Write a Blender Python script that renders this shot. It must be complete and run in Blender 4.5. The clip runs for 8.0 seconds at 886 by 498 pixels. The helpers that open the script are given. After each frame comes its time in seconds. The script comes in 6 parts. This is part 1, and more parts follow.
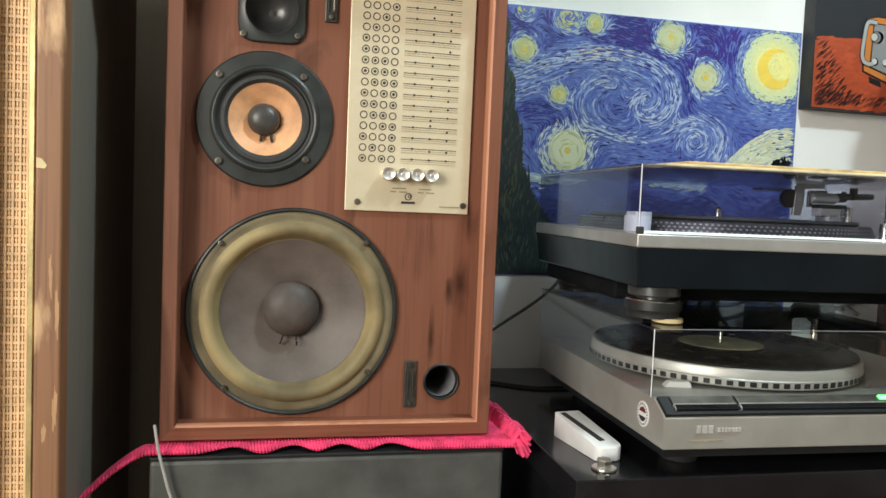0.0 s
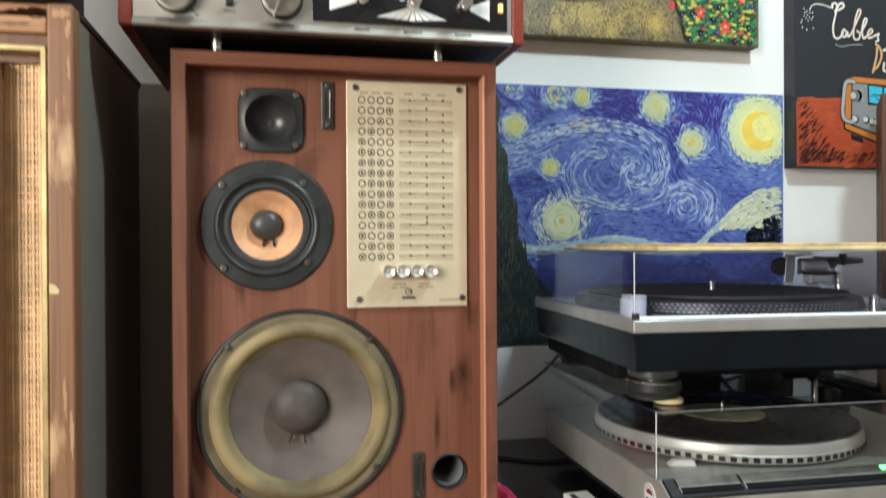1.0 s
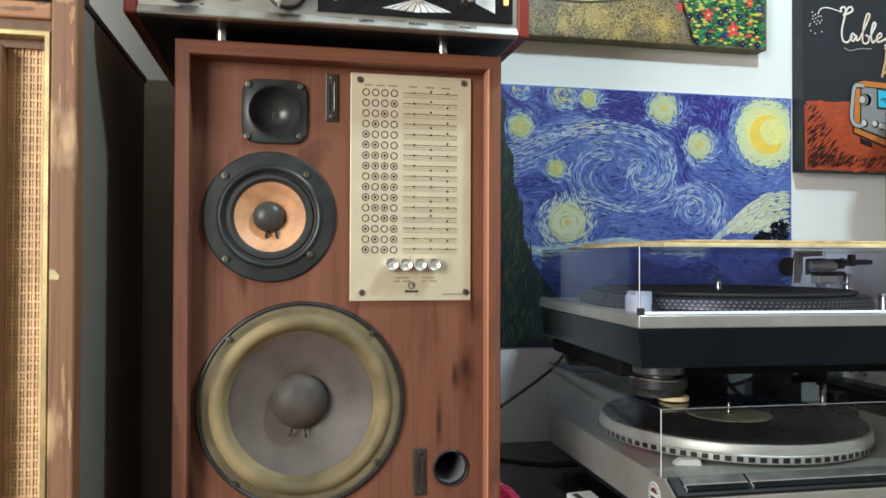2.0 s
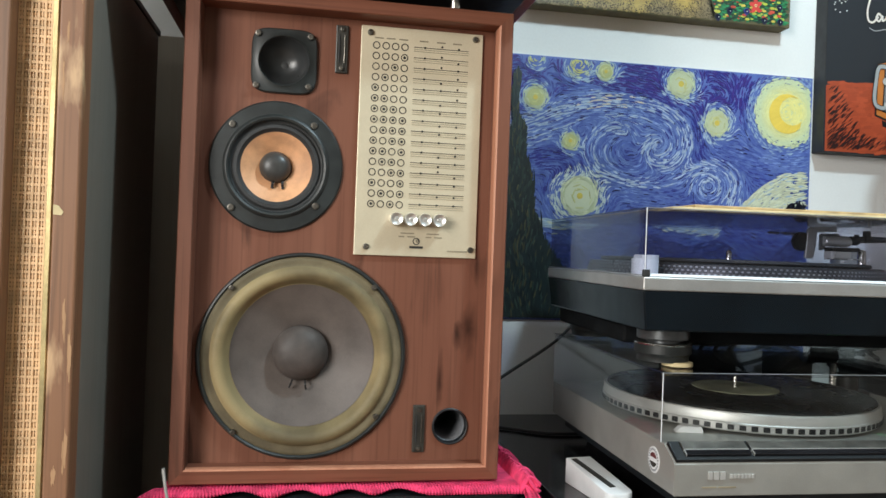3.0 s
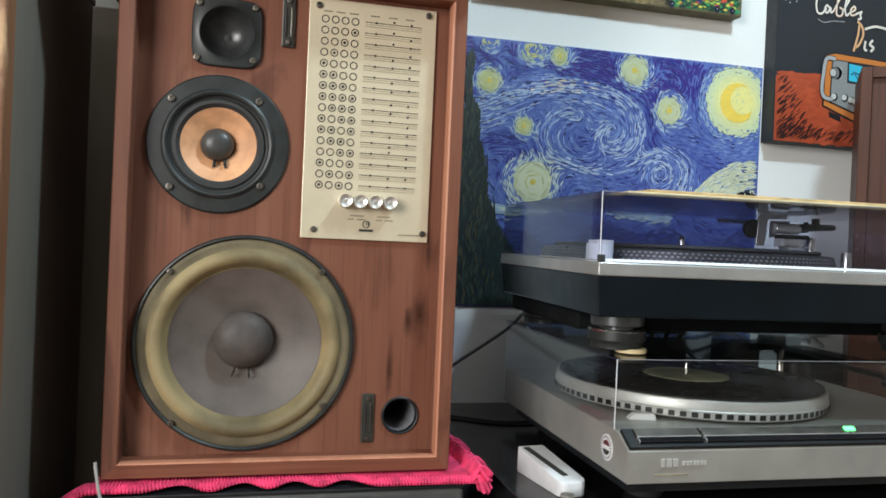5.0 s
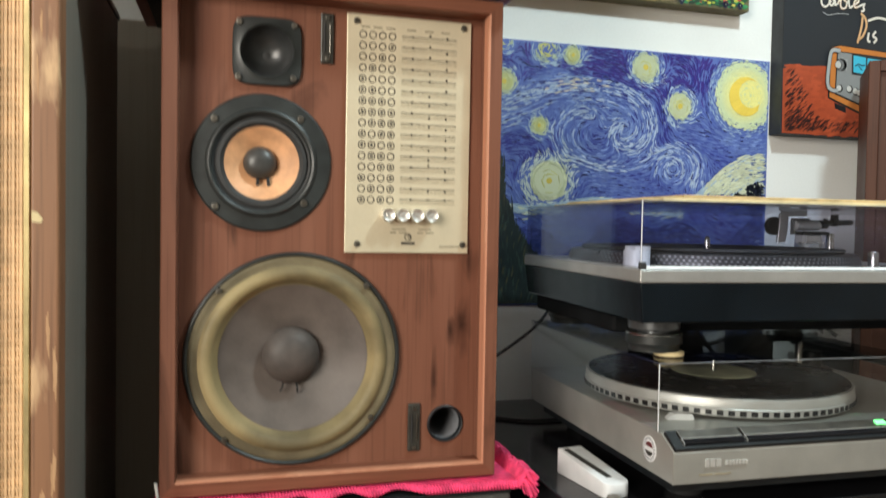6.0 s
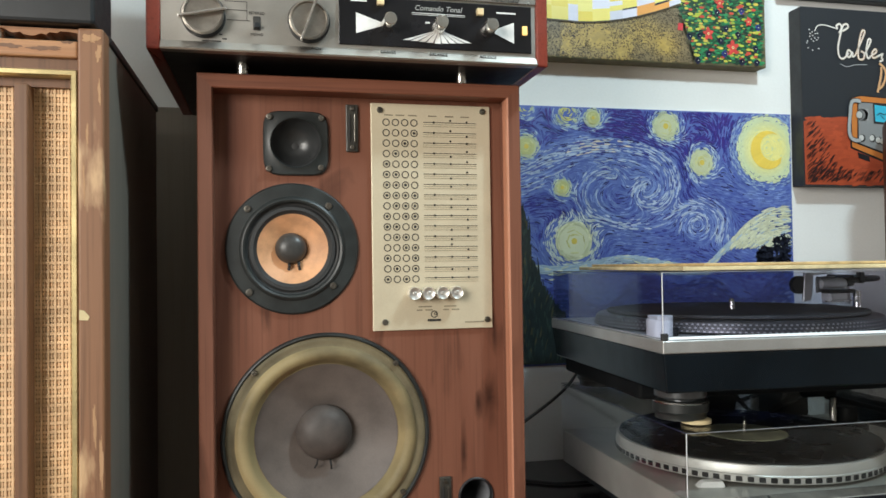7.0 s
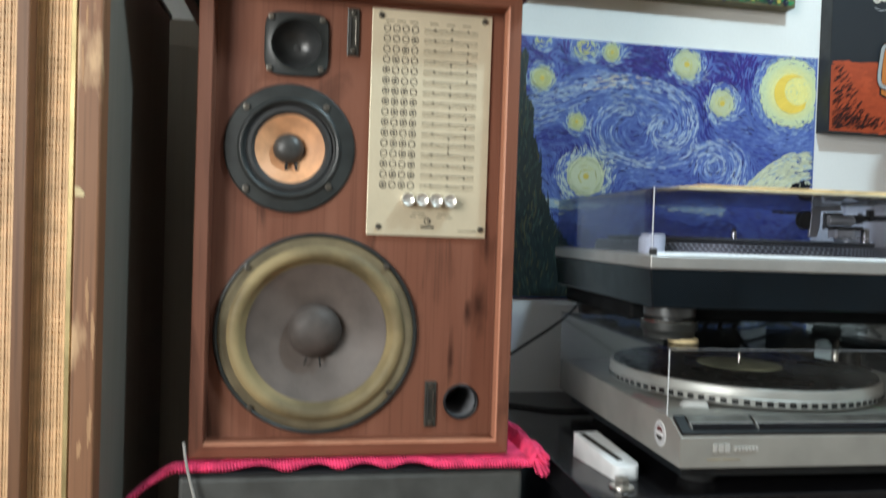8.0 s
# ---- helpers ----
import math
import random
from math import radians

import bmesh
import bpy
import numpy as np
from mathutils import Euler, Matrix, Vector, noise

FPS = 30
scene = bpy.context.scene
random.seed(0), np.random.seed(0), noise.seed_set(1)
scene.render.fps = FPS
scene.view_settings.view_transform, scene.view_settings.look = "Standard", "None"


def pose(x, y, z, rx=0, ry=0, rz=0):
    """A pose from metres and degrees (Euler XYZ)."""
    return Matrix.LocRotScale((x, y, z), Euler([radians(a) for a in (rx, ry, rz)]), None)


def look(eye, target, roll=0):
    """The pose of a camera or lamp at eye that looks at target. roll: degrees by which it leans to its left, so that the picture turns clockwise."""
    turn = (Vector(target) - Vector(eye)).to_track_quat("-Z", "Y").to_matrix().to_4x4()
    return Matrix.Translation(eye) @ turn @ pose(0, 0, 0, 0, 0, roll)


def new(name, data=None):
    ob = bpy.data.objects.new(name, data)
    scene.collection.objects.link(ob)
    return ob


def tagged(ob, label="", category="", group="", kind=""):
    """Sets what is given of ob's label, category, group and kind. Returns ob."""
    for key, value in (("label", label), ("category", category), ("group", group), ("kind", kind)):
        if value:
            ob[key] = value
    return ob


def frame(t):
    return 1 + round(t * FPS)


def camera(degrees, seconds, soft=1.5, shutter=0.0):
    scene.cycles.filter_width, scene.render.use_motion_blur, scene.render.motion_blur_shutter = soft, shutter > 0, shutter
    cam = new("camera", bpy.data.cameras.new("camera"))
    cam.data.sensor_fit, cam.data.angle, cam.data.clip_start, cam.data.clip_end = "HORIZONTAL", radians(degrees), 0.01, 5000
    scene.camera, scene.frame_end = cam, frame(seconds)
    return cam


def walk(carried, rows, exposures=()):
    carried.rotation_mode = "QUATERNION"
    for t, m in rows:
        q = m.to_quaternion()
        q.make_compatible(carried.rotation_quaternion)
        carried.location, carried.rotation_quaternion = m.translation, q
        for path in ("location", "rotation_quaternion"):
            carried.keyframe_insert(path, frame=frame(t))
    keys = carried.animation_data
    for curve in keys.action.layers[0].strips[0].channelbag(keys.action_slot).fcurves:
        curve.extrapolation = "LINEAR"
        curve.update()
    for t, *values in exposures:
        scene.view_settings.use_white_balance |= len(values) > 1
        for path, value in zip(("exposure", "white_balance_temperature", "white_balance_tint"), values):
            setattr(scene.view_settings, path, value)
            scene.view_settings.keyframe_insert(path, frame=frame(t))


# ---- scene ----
cam = camera(60.3, 8.0, 1.5, 0.5)
PATH = [
    (0, (0.012, 0.007, 1.001), (0.435, 1.958, 0.885), 2.4),
    (0.5, (0.017, 0.004, 1.015), (0.442, 1.956, 0.923), 1.3),
    (1, (0.007, -0.012, 1.055), (0.429, 1.943, 1.047), -0.3),
    (1.2, (0.004, -0.019, 1.065), (0.417, 1.938, 1.092), -0.8),
    (2.3, (0.016, -0.004, 1.017), (0.413, 1.956, 1.042), 1.3),
    (2.5, (0.018, -0.007, 1.007), (0.408, 1.955, 1.022), 2.1),
    (3, (0.027, -0.004, 0.998), (0.384, 1.964, 1.005), 2.1),
    (3.5, (0.04, -0.02, 1.005), (0.332, 1.958, 1.053), 1.6),
    (4, (0.055, -0.008, 1.013), (0.322, 1.972, 1.101), 1.7),
    (4.5, (0.065, -0.003, 0.995), (0.405, 1.967, 1.049), 2.2),
    (4.7, (0.058, 0.007, 0.992), (0.479, 1.962, 1.018), 2.6),
    (5.8, (-0.032, 0.032, 0.997), (0.509, 1.956, 0.93), 2.0),
    (6, (-0.031, 0.026, 1.019), (0.504, 1.952, 0.96), 1.0),
    (6.5, (-0.034, 0.002, 1.052), (0.463, 1.939, 1.052), -0.7),
    (7, (-0.028, -0.001, 1.057), (0.42, 1.948, 1.102), -0.8),
    (7.5, (-0.019, -0.008, 1.049), (0.38, 1.951, 1.099), -0.2),
    (8, (0.016, -0.018, 0.996), (0.368, 1.951, 0.954), 1.9),
]
walk(cam, [(t, look(eye, target, roll)) for t, eye, target, roll in PATH],
     [(0, 0.28, 6650, 9), (0.5, 0.28, 6600, 10), (1.2, 0.23, 6480, 11), (2.5, 0.14, 6150, 9), (3.5, 0.14, 6250, 11), (4.7, 0.15, 6050, 11), (6, 0.23, 6700, 10), (7, 0.07, 6350, 10), (8, 0.11, 6050, 8)])

# ---- world, light, exposure ----
world = bpy.data.worlds.new("world")
scene.world = world
world.use_nodes = True
_wn = world.node_tree.nodes
_sky = _wn.new("ShaderNodeTexSky")
_sky.sky_type, _sky.sun_disc = "NISHITA", False
_sky.sun_elevation, _sky.sun_rotation = radians(40), radians(200)
world.node_tree.links.new(_sky.outputs[0], _wn["Background"].inputs[0])
_wn["Background"].inputs[1].default_value = 0.12


def area(name, eye, target, sx, sy, power, color):
    data = bpy.data.lights.new(name, "AREA")
    data.shape, data.size, data.size_y, data.energy, data.color = "RECTANGLE", sx, sy, power, color
    ob = new(name, data)
    ob.matrix_world = look(eye, target)
    return ob


# daylight that enters by the window in the west wall, and the bulb of the ceiling lamp
area("window_daylight", (-1.6, -1.1, 1.5), (0.05, 0.7, 1.0), 1.0, 1.1, 59, (1.0, 0.945, 0.85))
_bulb = bpy.data.lights.new("ceiling_bulb", "POINT")
_bulb.energy, _bulb.shadow_soft_size, _bulb.color = 33, 0.055, (0.76, 0.95, 1.0)
new("ceiling_bulb", _bulb).location = (0.66, 0.3, 1.97)


# ---- materials ----
def shader(name):
    m = bpy.data.materials.new(name)
    m.use_nodes = True
    nt = m.node_tree
    return m, nt, nt.nodes["Principled BSDF"]


def mixed(nt, fac, a, b, blend="MIX"):
    n = nt.nodes.new("ShaderNodeMix")
    n.data_type, n.blend_type = "RGBA", blend
    for socket, v in ((n.inputs[0], fac), (n.inputs[6], a), (n.inputs[7], b)):
        if isinstance(v, bpy.types.NodeSocket):
            nt.links.new(v, socket)
        else:
            socket.default_value = v if isinstance(v, float) else (*v, 1)
    return n.outputs[2]


def noise_out(nt, scale, detail=4.0, stretch=(1, 1, 1), distortion=0.0):
    tc, mp, nz = (nt.nodes.new("ShaderNode" + k) for k in ("TexCoord", "Mapping", "TexNoise"))
    mp.inputs["Scale"].default_value = stretch
    nz.inputs["Scale"].default_value, nz.inputs["Detail"].default_value = scale, detail
    nz.inputs["Distortion"].default_value = distortion
    nt.links.new(tc.outputs["Object"], mp.inputs[0])
    nt.links.new(mp.outputs[0], nz.inputs["Vector"])
    return nz.outputs[0]


def ramp(nt, value, lo, hi):
    r = nt.nodes.new("ShaderNodeMapRange")
    r.inputs[1].default_value, r.inputs[2].default_value = lo, hi
    nt.links.new(value, r.inputs[0])
    return r.outputs[0]


def bumped(nt, bsdf, height, strength, distance=0.001):
    b = nt.nodes.new("ShaderNodeBump")
    b.inputs["Strength"].default_value, b.inputs["Distance"].default_value = strength, distance
    nt.links.new(height, b.inputs["Height"])
    nt.links.new(b.outputs[0], bsdf.inputs["Normal"])


def surface(name, color, rough=0.5, metal=0.0, vary=0.25, scale=40, grain=400, bump=0.15, spec=0.5, coat=0.0):
    """A plain painted, plastic or metal surface with stains at one scale and grain at another."""
    m, nt, b = shader(name)
    dark = tuple(c * (1 - vary) for c in color)
    light = tuple(min(1, c * (1 + 0.5 * vary)) for c in color)
    big = ramp(nt, noise_out(nt, scale), 0.35, 0.65)
    fine = noise_out(nt, grain, 2)
    c = mixed(nt, big, dark, light)
    c = mixed(nt, 0.12, c, fine, "OVERLAY")
    nt.links.new(c, b.inputs["Base Color"])
    r = nt.nodes.new("ShaderNodeMapRange")
    r.inputs[3].default_value, r.inputs[4].default_value = max(0.02, rough - 0.08), min(1, rough + 0.1)
    nt.links.new(noise_out(nt, scale * 2.2), r.inputs[0])
    nt.links.new(r.outputs[0], b.inputs["Roughness"])
    b.inputs["Metallic"].default_value = metal
    b.inputs["Specular IOR Level"].default_value = spec
    b.inputs["Coat Weight"].default_value = coat
    if bump:
        bumped(nt, b, fine, bump, 0.0004)
    return m


def timber(name, dark, mid, light, along="z", rough=0.42, wear=None, streak=1.0, figure=False, spec=0.5):
    """Veneer or solid wood with its grain along one axis; wear: a raw colour that shows in worn patches."""
    m, nt, b = shader(name)
    k = {"x": (0.06, 1, 1), "y": (1, 0.06, 1), "z": (1, 1, 0.06)}[along]
    k2 = tuple(v if v == 1 else 0.02 for v in k)
    bands = noise_out(nt, 26, 5, k, 1.2)
    fine = noise_out(nt, 320, 3, k2)
    c = mixed(nt, ramp(nt, bands, 0.35, 0.68), dark, light)
    c = mixed(nt, ramp(nt, noise_out(nt, 9, 3, k, 0.6), 0.4, 0.62), c, mid)
    pores = ramp(nt, fine, 0.52, 0.7)
    pf = nt.nodes.new("ShaderNodeMath")
    pf.operation = "MULTIPLY"
    pf.inputs[1].default_value = 0.45 * streak
    nt.links.new(pores, pf.inputs[0])
    c = mixed(nt, pf.outputs[0], c, tuple(v * 0.45 for v in dark))
    if figure:
        knots = ramp(nt, noise_out(nt, 16, 4, tuple(0.22 if v < 1 else 1 for v in k), 1.5), 0.60, 0.78)
        c = mixed(nt, knots, c, tuple(v * 0.38 for v in dark))
        # dark knots and mineral streaks low on the veneer
        where = nt.nodes.new("ShaderNodeNewGeometry")
        ragged = noise_out(nt, 70, 5, tuple(0.3 if v < 1 else 1 for v in k), 1.0)
        for kx, kz, rx, rz in ((0.199, 0.917, 0.010, 0.030), (0.1865, 0.912, 0.005, 0.014), (0.170, 0.866, 0.0036, 0.030), (0.205, 0.985, 0.0035, 0.022)):
            off = nt.nodes.new("ShaderNodeVectorMath")
            off.operation = "SUBTRACT"
            off.inputs[1].default_value = (kx, 0.7755, kz)
            nt.links.new(where.outputs["Position"], off.inputs[0])
            size = nt.nodes.new("ShaderNodeVectorMath")
            size.operation = "MULTIPLY"
            size.inputs[1].default_value = (1 / rx, 20, 1 / rz)
            nt.links.new(off.outputs[0], size.inputs[0])
            far = nt.nodes.new("ShaderNodeVectorMath")
            far.operation = "LENGTH"
            nt.links.new(size.outputs[0], far.inputs[0])
            rough_far = nt.nodes.new("ShaderNodeMath")
            rough_far.operation = "MULTIPLY_ADD"
            rough_far.inputs[1].default_value = -0.55
            nt.links.new(far.outputs["Value"], rough_far.inputs[0])
            nt.links.new(ragged, rough_far.inputs[2])
            stain = ramp(nt, rough_far.outputs[0], -0.12, 0.62)
            c = mixed(nt, stain, c, tuple(v * 0.30 for v in dark))
    if wear:
        w = ramp(nt, noise_out(nt, 30, 6, tuple(0.25 if v < 1 else 1 for v in k)), 0.60, 0.67)
        c = mixed(nt, w, c, wear)
    nt.links.new(c, b.inputs["Base Color"])
    r = nt.nodes.new("ShaderNodeMapRange")
    r.inputs[3].default_value, r.inputs[4].default_value = rough - 0.1, rough + 0.12
    nt.links.new(bands, r.inputs[0])
    nt.links.new(r.outputs[0], b.inputs["Roughness"])
    b.inputs["Specular IOR Level"].default_value = spec
    bumped(nt, b, fine, 0.12, 0.0004)
    return m


def acrylic(name, tint, gloss=0.03):
    """Clear or smoked acrylic sheet: it lets light straight through and mirrors more at a glancing angle."""
    m = bpy.data.materials.new(name)
    m.use_nodes = True
    nt = m.node_tree
    nt.nodes.remove(nt.nodes["Principled BSDF"])
    out = nt.nodes["Material Output"]
    t, g, f, pw, ad, mx = (nt.nodes.new("ShaderNode" + k) for k in ("BsdfTransparent", "BsdfGlossy", "LayerWeight", "Math", "Math", "MixShader"))
    t.inputs[0].default_value = (*tint, 1)
    g.inputs["Roughness"].default_value = gloss
    f.inputs[0].default_value = 0.5
    pw.operation, pw.inputs[1].default_value = "POWER", 5.0
    ad.operation, ad.inputs[1].default_value, ad.inputs[2].default_value = "MULTIPLY_ADD", 0.82, 0.035
    nt.links.new(f.outputs["Facing"], pw.inputs[0])
    nt.links.new(pw.outputs[0], ad.inputs[0])
    nt.links.new(ad.outputs[0], mx.inputs[0])
    nt.links.new(t.outputs[0], mx.inputs[1])
    nt.links.new(g.outputs[0], mx.inputs[2])
    nt.links.new(mx.outputs[0], out.inputs[0])
    return m


def painted(name, rough=0.45):
    """Paint whose colours are laid on stroke by stroke."""
    m, nt, b = shader(name)
    a = nt.nodes.new("ShaderNodeVertexColor")
    a.layer_name = "paint"
    c = mixed(nt, 0.15, a.outputs[0], noise_out(nt, 900, 2), "OVERLAY")
    nt.links.new(c, b.inputs["Base Color"])
    b.inputs["Roughness"].default_value = rough
    bumped(nt, b, noise_out(nt, 700, 3), 0.2, 0.0004)
    return m


def glowing(name, color, power):
    m, nt, b = shader(name)
    b.inputs["Base Color"].default_value = (*color, 1)
    b.inputs["Emission Color"].default_value = (*color, 1)
    b.inputs["Emission Strength"].default_value = power
    return m


WALNUT = timber("red_walnut_veneer", (0.135, 0.051, 0.032), (0.194, 0.078, 0.048), (0.238, 0.102, 0.064), "z", 0.42, streak=0.7, figure=True, spec=0.3)
WALNUT_X = timber("red_walnut_veneer_across", (0.145, 0.050, 0.029), (0.195, 0.072, 0.042), (0.24, 0.094, 0.056), "x", spec=0.3)
RAIL_RED = timber("red_lacquered_wood", (0.16, 0.026, 0.017), (0.21, 0.038, 0.023), (0.26, 0.05, 0.028), "y", 0.3)
OLD_OAK = timber("worn_oak", (0.155, 0.072, 0.036), (0.235, 0.113, 0.057), (0.31, 0.16, 0.085), "z", 0.5, (0.55, 0.36, 0.2))
OLD_OAK_X = timber("chipped_oak", (0.36, 0.17, 0.075), (0.46, 0.24, 0.11), (0.52, 0.29, 0.15), "x", 0.55, (0.14, 0.075, 0.04))
SLAT = timber("brown_slat", (0.12, 0.056, 0.028), (0.175, 0.085, 0.042), (0.22, 0.11, 0.056), "z", 0.5)
# base colour raised in place of lens haze over the panel
SIDE_HAZED = timber("hazed_side_panel", (0.165, 0.152, 0.128), (0.19, 0.175, 0.148), (0.215, 0.198, 0.168), "z", 0.5, streak=0.35)
GAP_PANEL = timber("grey_brown_filler", (0.25, 0.23, 0.19), (0.275, 0.25, 0.21), (0.30, 0.27, 0.225), "z", 0.6, streak=0.3)
CABINET = timber("brown_cabinet", (0.055, 0.019, 0.011), (0.078, 0.028, 0.016), (0.10, 0.038, 0.022), "z", 0.5, spec=0.25)
GOLD = surface("gold_anodised_trim", (0.62, 0.50, 0.25), 0.38, 0.65, 0.3, 25)
CANE = surface("woven_cane", (0.78, 0.53, 0.30), 0.55, 0, 0.2, 60, 900, 0.3)
CANE_BACK = surface("grille_backing", (0.50, 0.30, 0.16), 0.8)
BLACK_PL = surface("black_plastic", (0.009, 0.0115, 0.014), 0.45, 0, 0.3)
BLACK_RUB = surface("black_rubber", (0.028, 0.029, 0.03), 0.6)
BLACK_GLOSS = surface("black_lacquer", (0.012, 0.012, 0.014), 0.16, 0, 0.4, 12, 200, 0.03)
CHARCOAL = surface("charcoal_vinyl", (0.072, 0.075, 0.072), 0.5, 0, 0.3, 20, 700, 0.3)
CONE = surface("coated_paper_cone", (0.115, 0.095, 0.085), 0.55, 0, 0.25, 30, 600, 0.2)
DOME = surface("felt_dust_cap", (0.075, 0.062, 0.056), 0.6, 0, 0.25, 60, 900, 0.3)
FOAM = surface("olive_foam_surround", (0.245, 0.192, 0.094), 0.65, 0, 0.55, 14, 900, 0.25)
ORANGE_CONE = surface("orange_cone", (0.68, 0.36, 0.185), 0.55, 0, 0.2, 60, 900, 0.2)
DARK_STEEL = surface("tarnished_screw", (0.22, 0.205, 0.18), 0.35, 1.0, 0.3)
STEEL = surface("screw_steel", (0.6, 0.58, 0.54), 0.3, 1.0, 0.2)
ALU = surface("spun_aluminium", (0.78, 0.76, 0.72), 0.24, 1.0, 0.12, 30, 900, 0.08)
PLATTER = surface("cast_platter", (0.60, 0.60, 0.585), 0.42, 0.5, 0.1, 30, 900, 0.05)
RIM_DARK = surface("dark_platter_rim", (0.10, 0.10, 0.105), 0.3, 0.7)
RAW_WOOD = timber("bare_splintered_wood", (0.36, 0.20, 0.10), (0.43, 0.25, 0.13), (0.50, 0.31, 0.17), "z", 0.7)
LIT_RIM = timber("lit_rim_wood", (0.42, 0.17, 0.10), (0.50, 0.22, 0.135), (0.58, 0.28, 0.175), "z", 0.3, streak=0.5)
GASKET = surface("brown_foam_gasket", (0.145, 0.118, 0.066), 0.7, 0, 0.4, 20)
CANVAS_WRAP = surface("painted_canvas_wrap", (0.13, 0.11, 0.055), 0.7)
CARD = surface("grey_card_tube", (0.19, 0.195, 0.21), 0.7)
KNOB_DARK = surface("dulled_aluminium_knob", (0.42, 0.39, 0.35), 0.3, 1.0, 0.3)
HORN = surface("satin_black_horn", (0.034, 0.036, 0.037), 0.30, 0, 0.2)
# black made lighter for the window's soft reflection on the cap
CAP_GREY = surface("lightened_black_cap", (0.048, 0.047, 0.045), 0.38, 0, 0.3, 80)
CATCH = surface("worn_grey_plastic", (0.038, 0.036, 0.030), 0.4, 0, 0.4, 60)
MATT_BLACK = surface("matt_black_rubber", (0.006, 0.007, 0.008), 0.75, 0, 0.3, 30, 400, 0.2, 0.15)
# black lifted a little to carry lens haze in the colour
DRIVER_BLACK = surface("haze_lifted_black", (0.022, 0.026, 0.026), 0.42, 0, 0.35, 50, 500, 0.12)
BRIGHT_KNOB = surface("bright_turned_aluminium", (0.88, 0.86, 0.82), 0.32, 0.85, 0.1, 60, 900, 0.04)
FOOT_GREY = surface("dark_satin_foot", (0.13, 0.138, 0.145), 0.3, 0.6, 0.2)
BRUSHED = surface("brushed_aluminium", (0.56, 0.54, 0.50), 0.36, 0.95, 0.12, 20, 1200, 0.1)
DECK_SILVER = surface("silver_deck", (0.50, 0.50, 0.49), 0.30, 0.55, 0.12, 20, 900, 0.05)
CHAMPAGNE = surface("champagne_metal_paint", (0.385, 0.38, 0.352), 0.36, 0.35, 0.12, 20, 900, 0.08)
PLATE = surface("champagne_plate", (0.66, 0.58, 0.42), 0.42, 0.25, 0.08, 15, 1200, 0.05)
PRINT = surface("dark_print", (0.03, 0.028, 0.025), 0.6)
PRINT_SOFT = surface("faded_print", (0.30, 0.26, 0.18), 0.6)
DIM_WHITE = surface("thin_white_print", (0.40, 0.40, 0.39), 0.5)
BADGE_RED = surface("dull_red_print", (0.13, 0.025, 0.028), 0.5)
PRINT_WHITE = surface("white_print", (0.75, 0.75, 0.73), 0.5)
CREAM = surface("cream_plastic", (0.75, 0.60, 0.34), 0.4)
WHITE_PL = surface("white_plastic", (0.80, 0.81, 0.82), 0.35, 0, 0.06)
VINYL = surface("record_vinyl", (0.012, 0.012, 0.013), 0.25, 0, 0.3, 15, 300, 0.02)
LABEL_PAPER = surface("pale_green_label", (0.52, 0.53, 0.36), 0.6)
SLEEVE_TAN = surface("tan_card", (0.56, 0.40, 0.20), 0.7, 0, 0.3)
SLEEVE = surface("yellowed_card", (0.70, 0.58, 0.33), 0.7)
WALL = surface("white_wall_paint", (0.75, 0.76, 0.75), 0.75, 0, 0.05, 4, 260, 0.25)
# unseen walls and ceiling; tones chosen to lessen bounced light
ROOM = surface("beige_room_paint", (0.42, 0.39, 0.35), 0.8, 0, 0.06, 4, 200, 0.1)
CEILING = surface("ceiling_paint", (0.55, 0.54, 0.52), 0.85, 0, 0.05, 4, 200, 0.1)
FLOOR = timber("floor_boards", (0.14, 0.08, 0.045), (0.2, 0.115, 0.065), (0.26, 0.15, 0.09), "y", 0.45)
CLOTH = surface("pink_woven_cloth", (0.80, 0.05, 0.16), 0.8, 0, 0.35, 60, 1400, 0.5)
CABLE = surface("black_cable", (0.012, 0.012, 0.012), 0.45)
GREY_CABLE = surface("grey_cable", (0.38, 0.37, 0.35), 0.5)
CANVAS_EDGE = surface("dark_canvas_edge", (0.02, 0.022, 0.025), 0.6)
CANVAS = painted("oil_paint")
POSTER = painted("printed_poster", 0.38)
SMOKE = acrylic("smoked_acrylic", (0.85, 0.86, 0.91))
EDGE_DARK = surface("shaded_acrylic_edge", (0.045, 0.05, 0.11), 0.15, 0, 0.1)
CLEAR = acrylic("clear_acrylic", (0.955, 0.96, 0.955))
EDGE_GLINT = surface("glinting_acrylic_edge", (0.80, 0.82, 0.84), 0.15, 0, 0.05)
DECK_BLACK = surface("blue_black_lacquer", (0.0045, 0.0085, 0.0125), 0.2, 0, 0.3, 15, 500, 0.05, 0.36)
DOT_GREY = surface("dull_strobe_dots", (0.36, 0.37, 0.39), 0.5, 0.5, 0.1)
RAISED = surface("raised_silver_letters", (0.70, 0.70, 0.68), 0.3, 0.5, 0.05)
EDGE_DIM = surface("dim_acrylic_edge", (0.30, 0.31, 0.33), 0.15, 0, 0.05)
GREEN_LED = glowing("green_led", (0.15, 0.95, 0.25), 2.0)
AMBER_LAMP = glowing("amber_lamp", (0.95, 0.62, 0.2), 0.6)


# ---- building helpers ----
ROOTS = {}


def thing(name, m, label, category, group="", kind=""):
    ob = new(name)
    ob.empty_display_size = 0.02
    ob.matrix_world = m
    ROOTS[ob.name] = m
    return tagged(ob, label, category, group, kind)


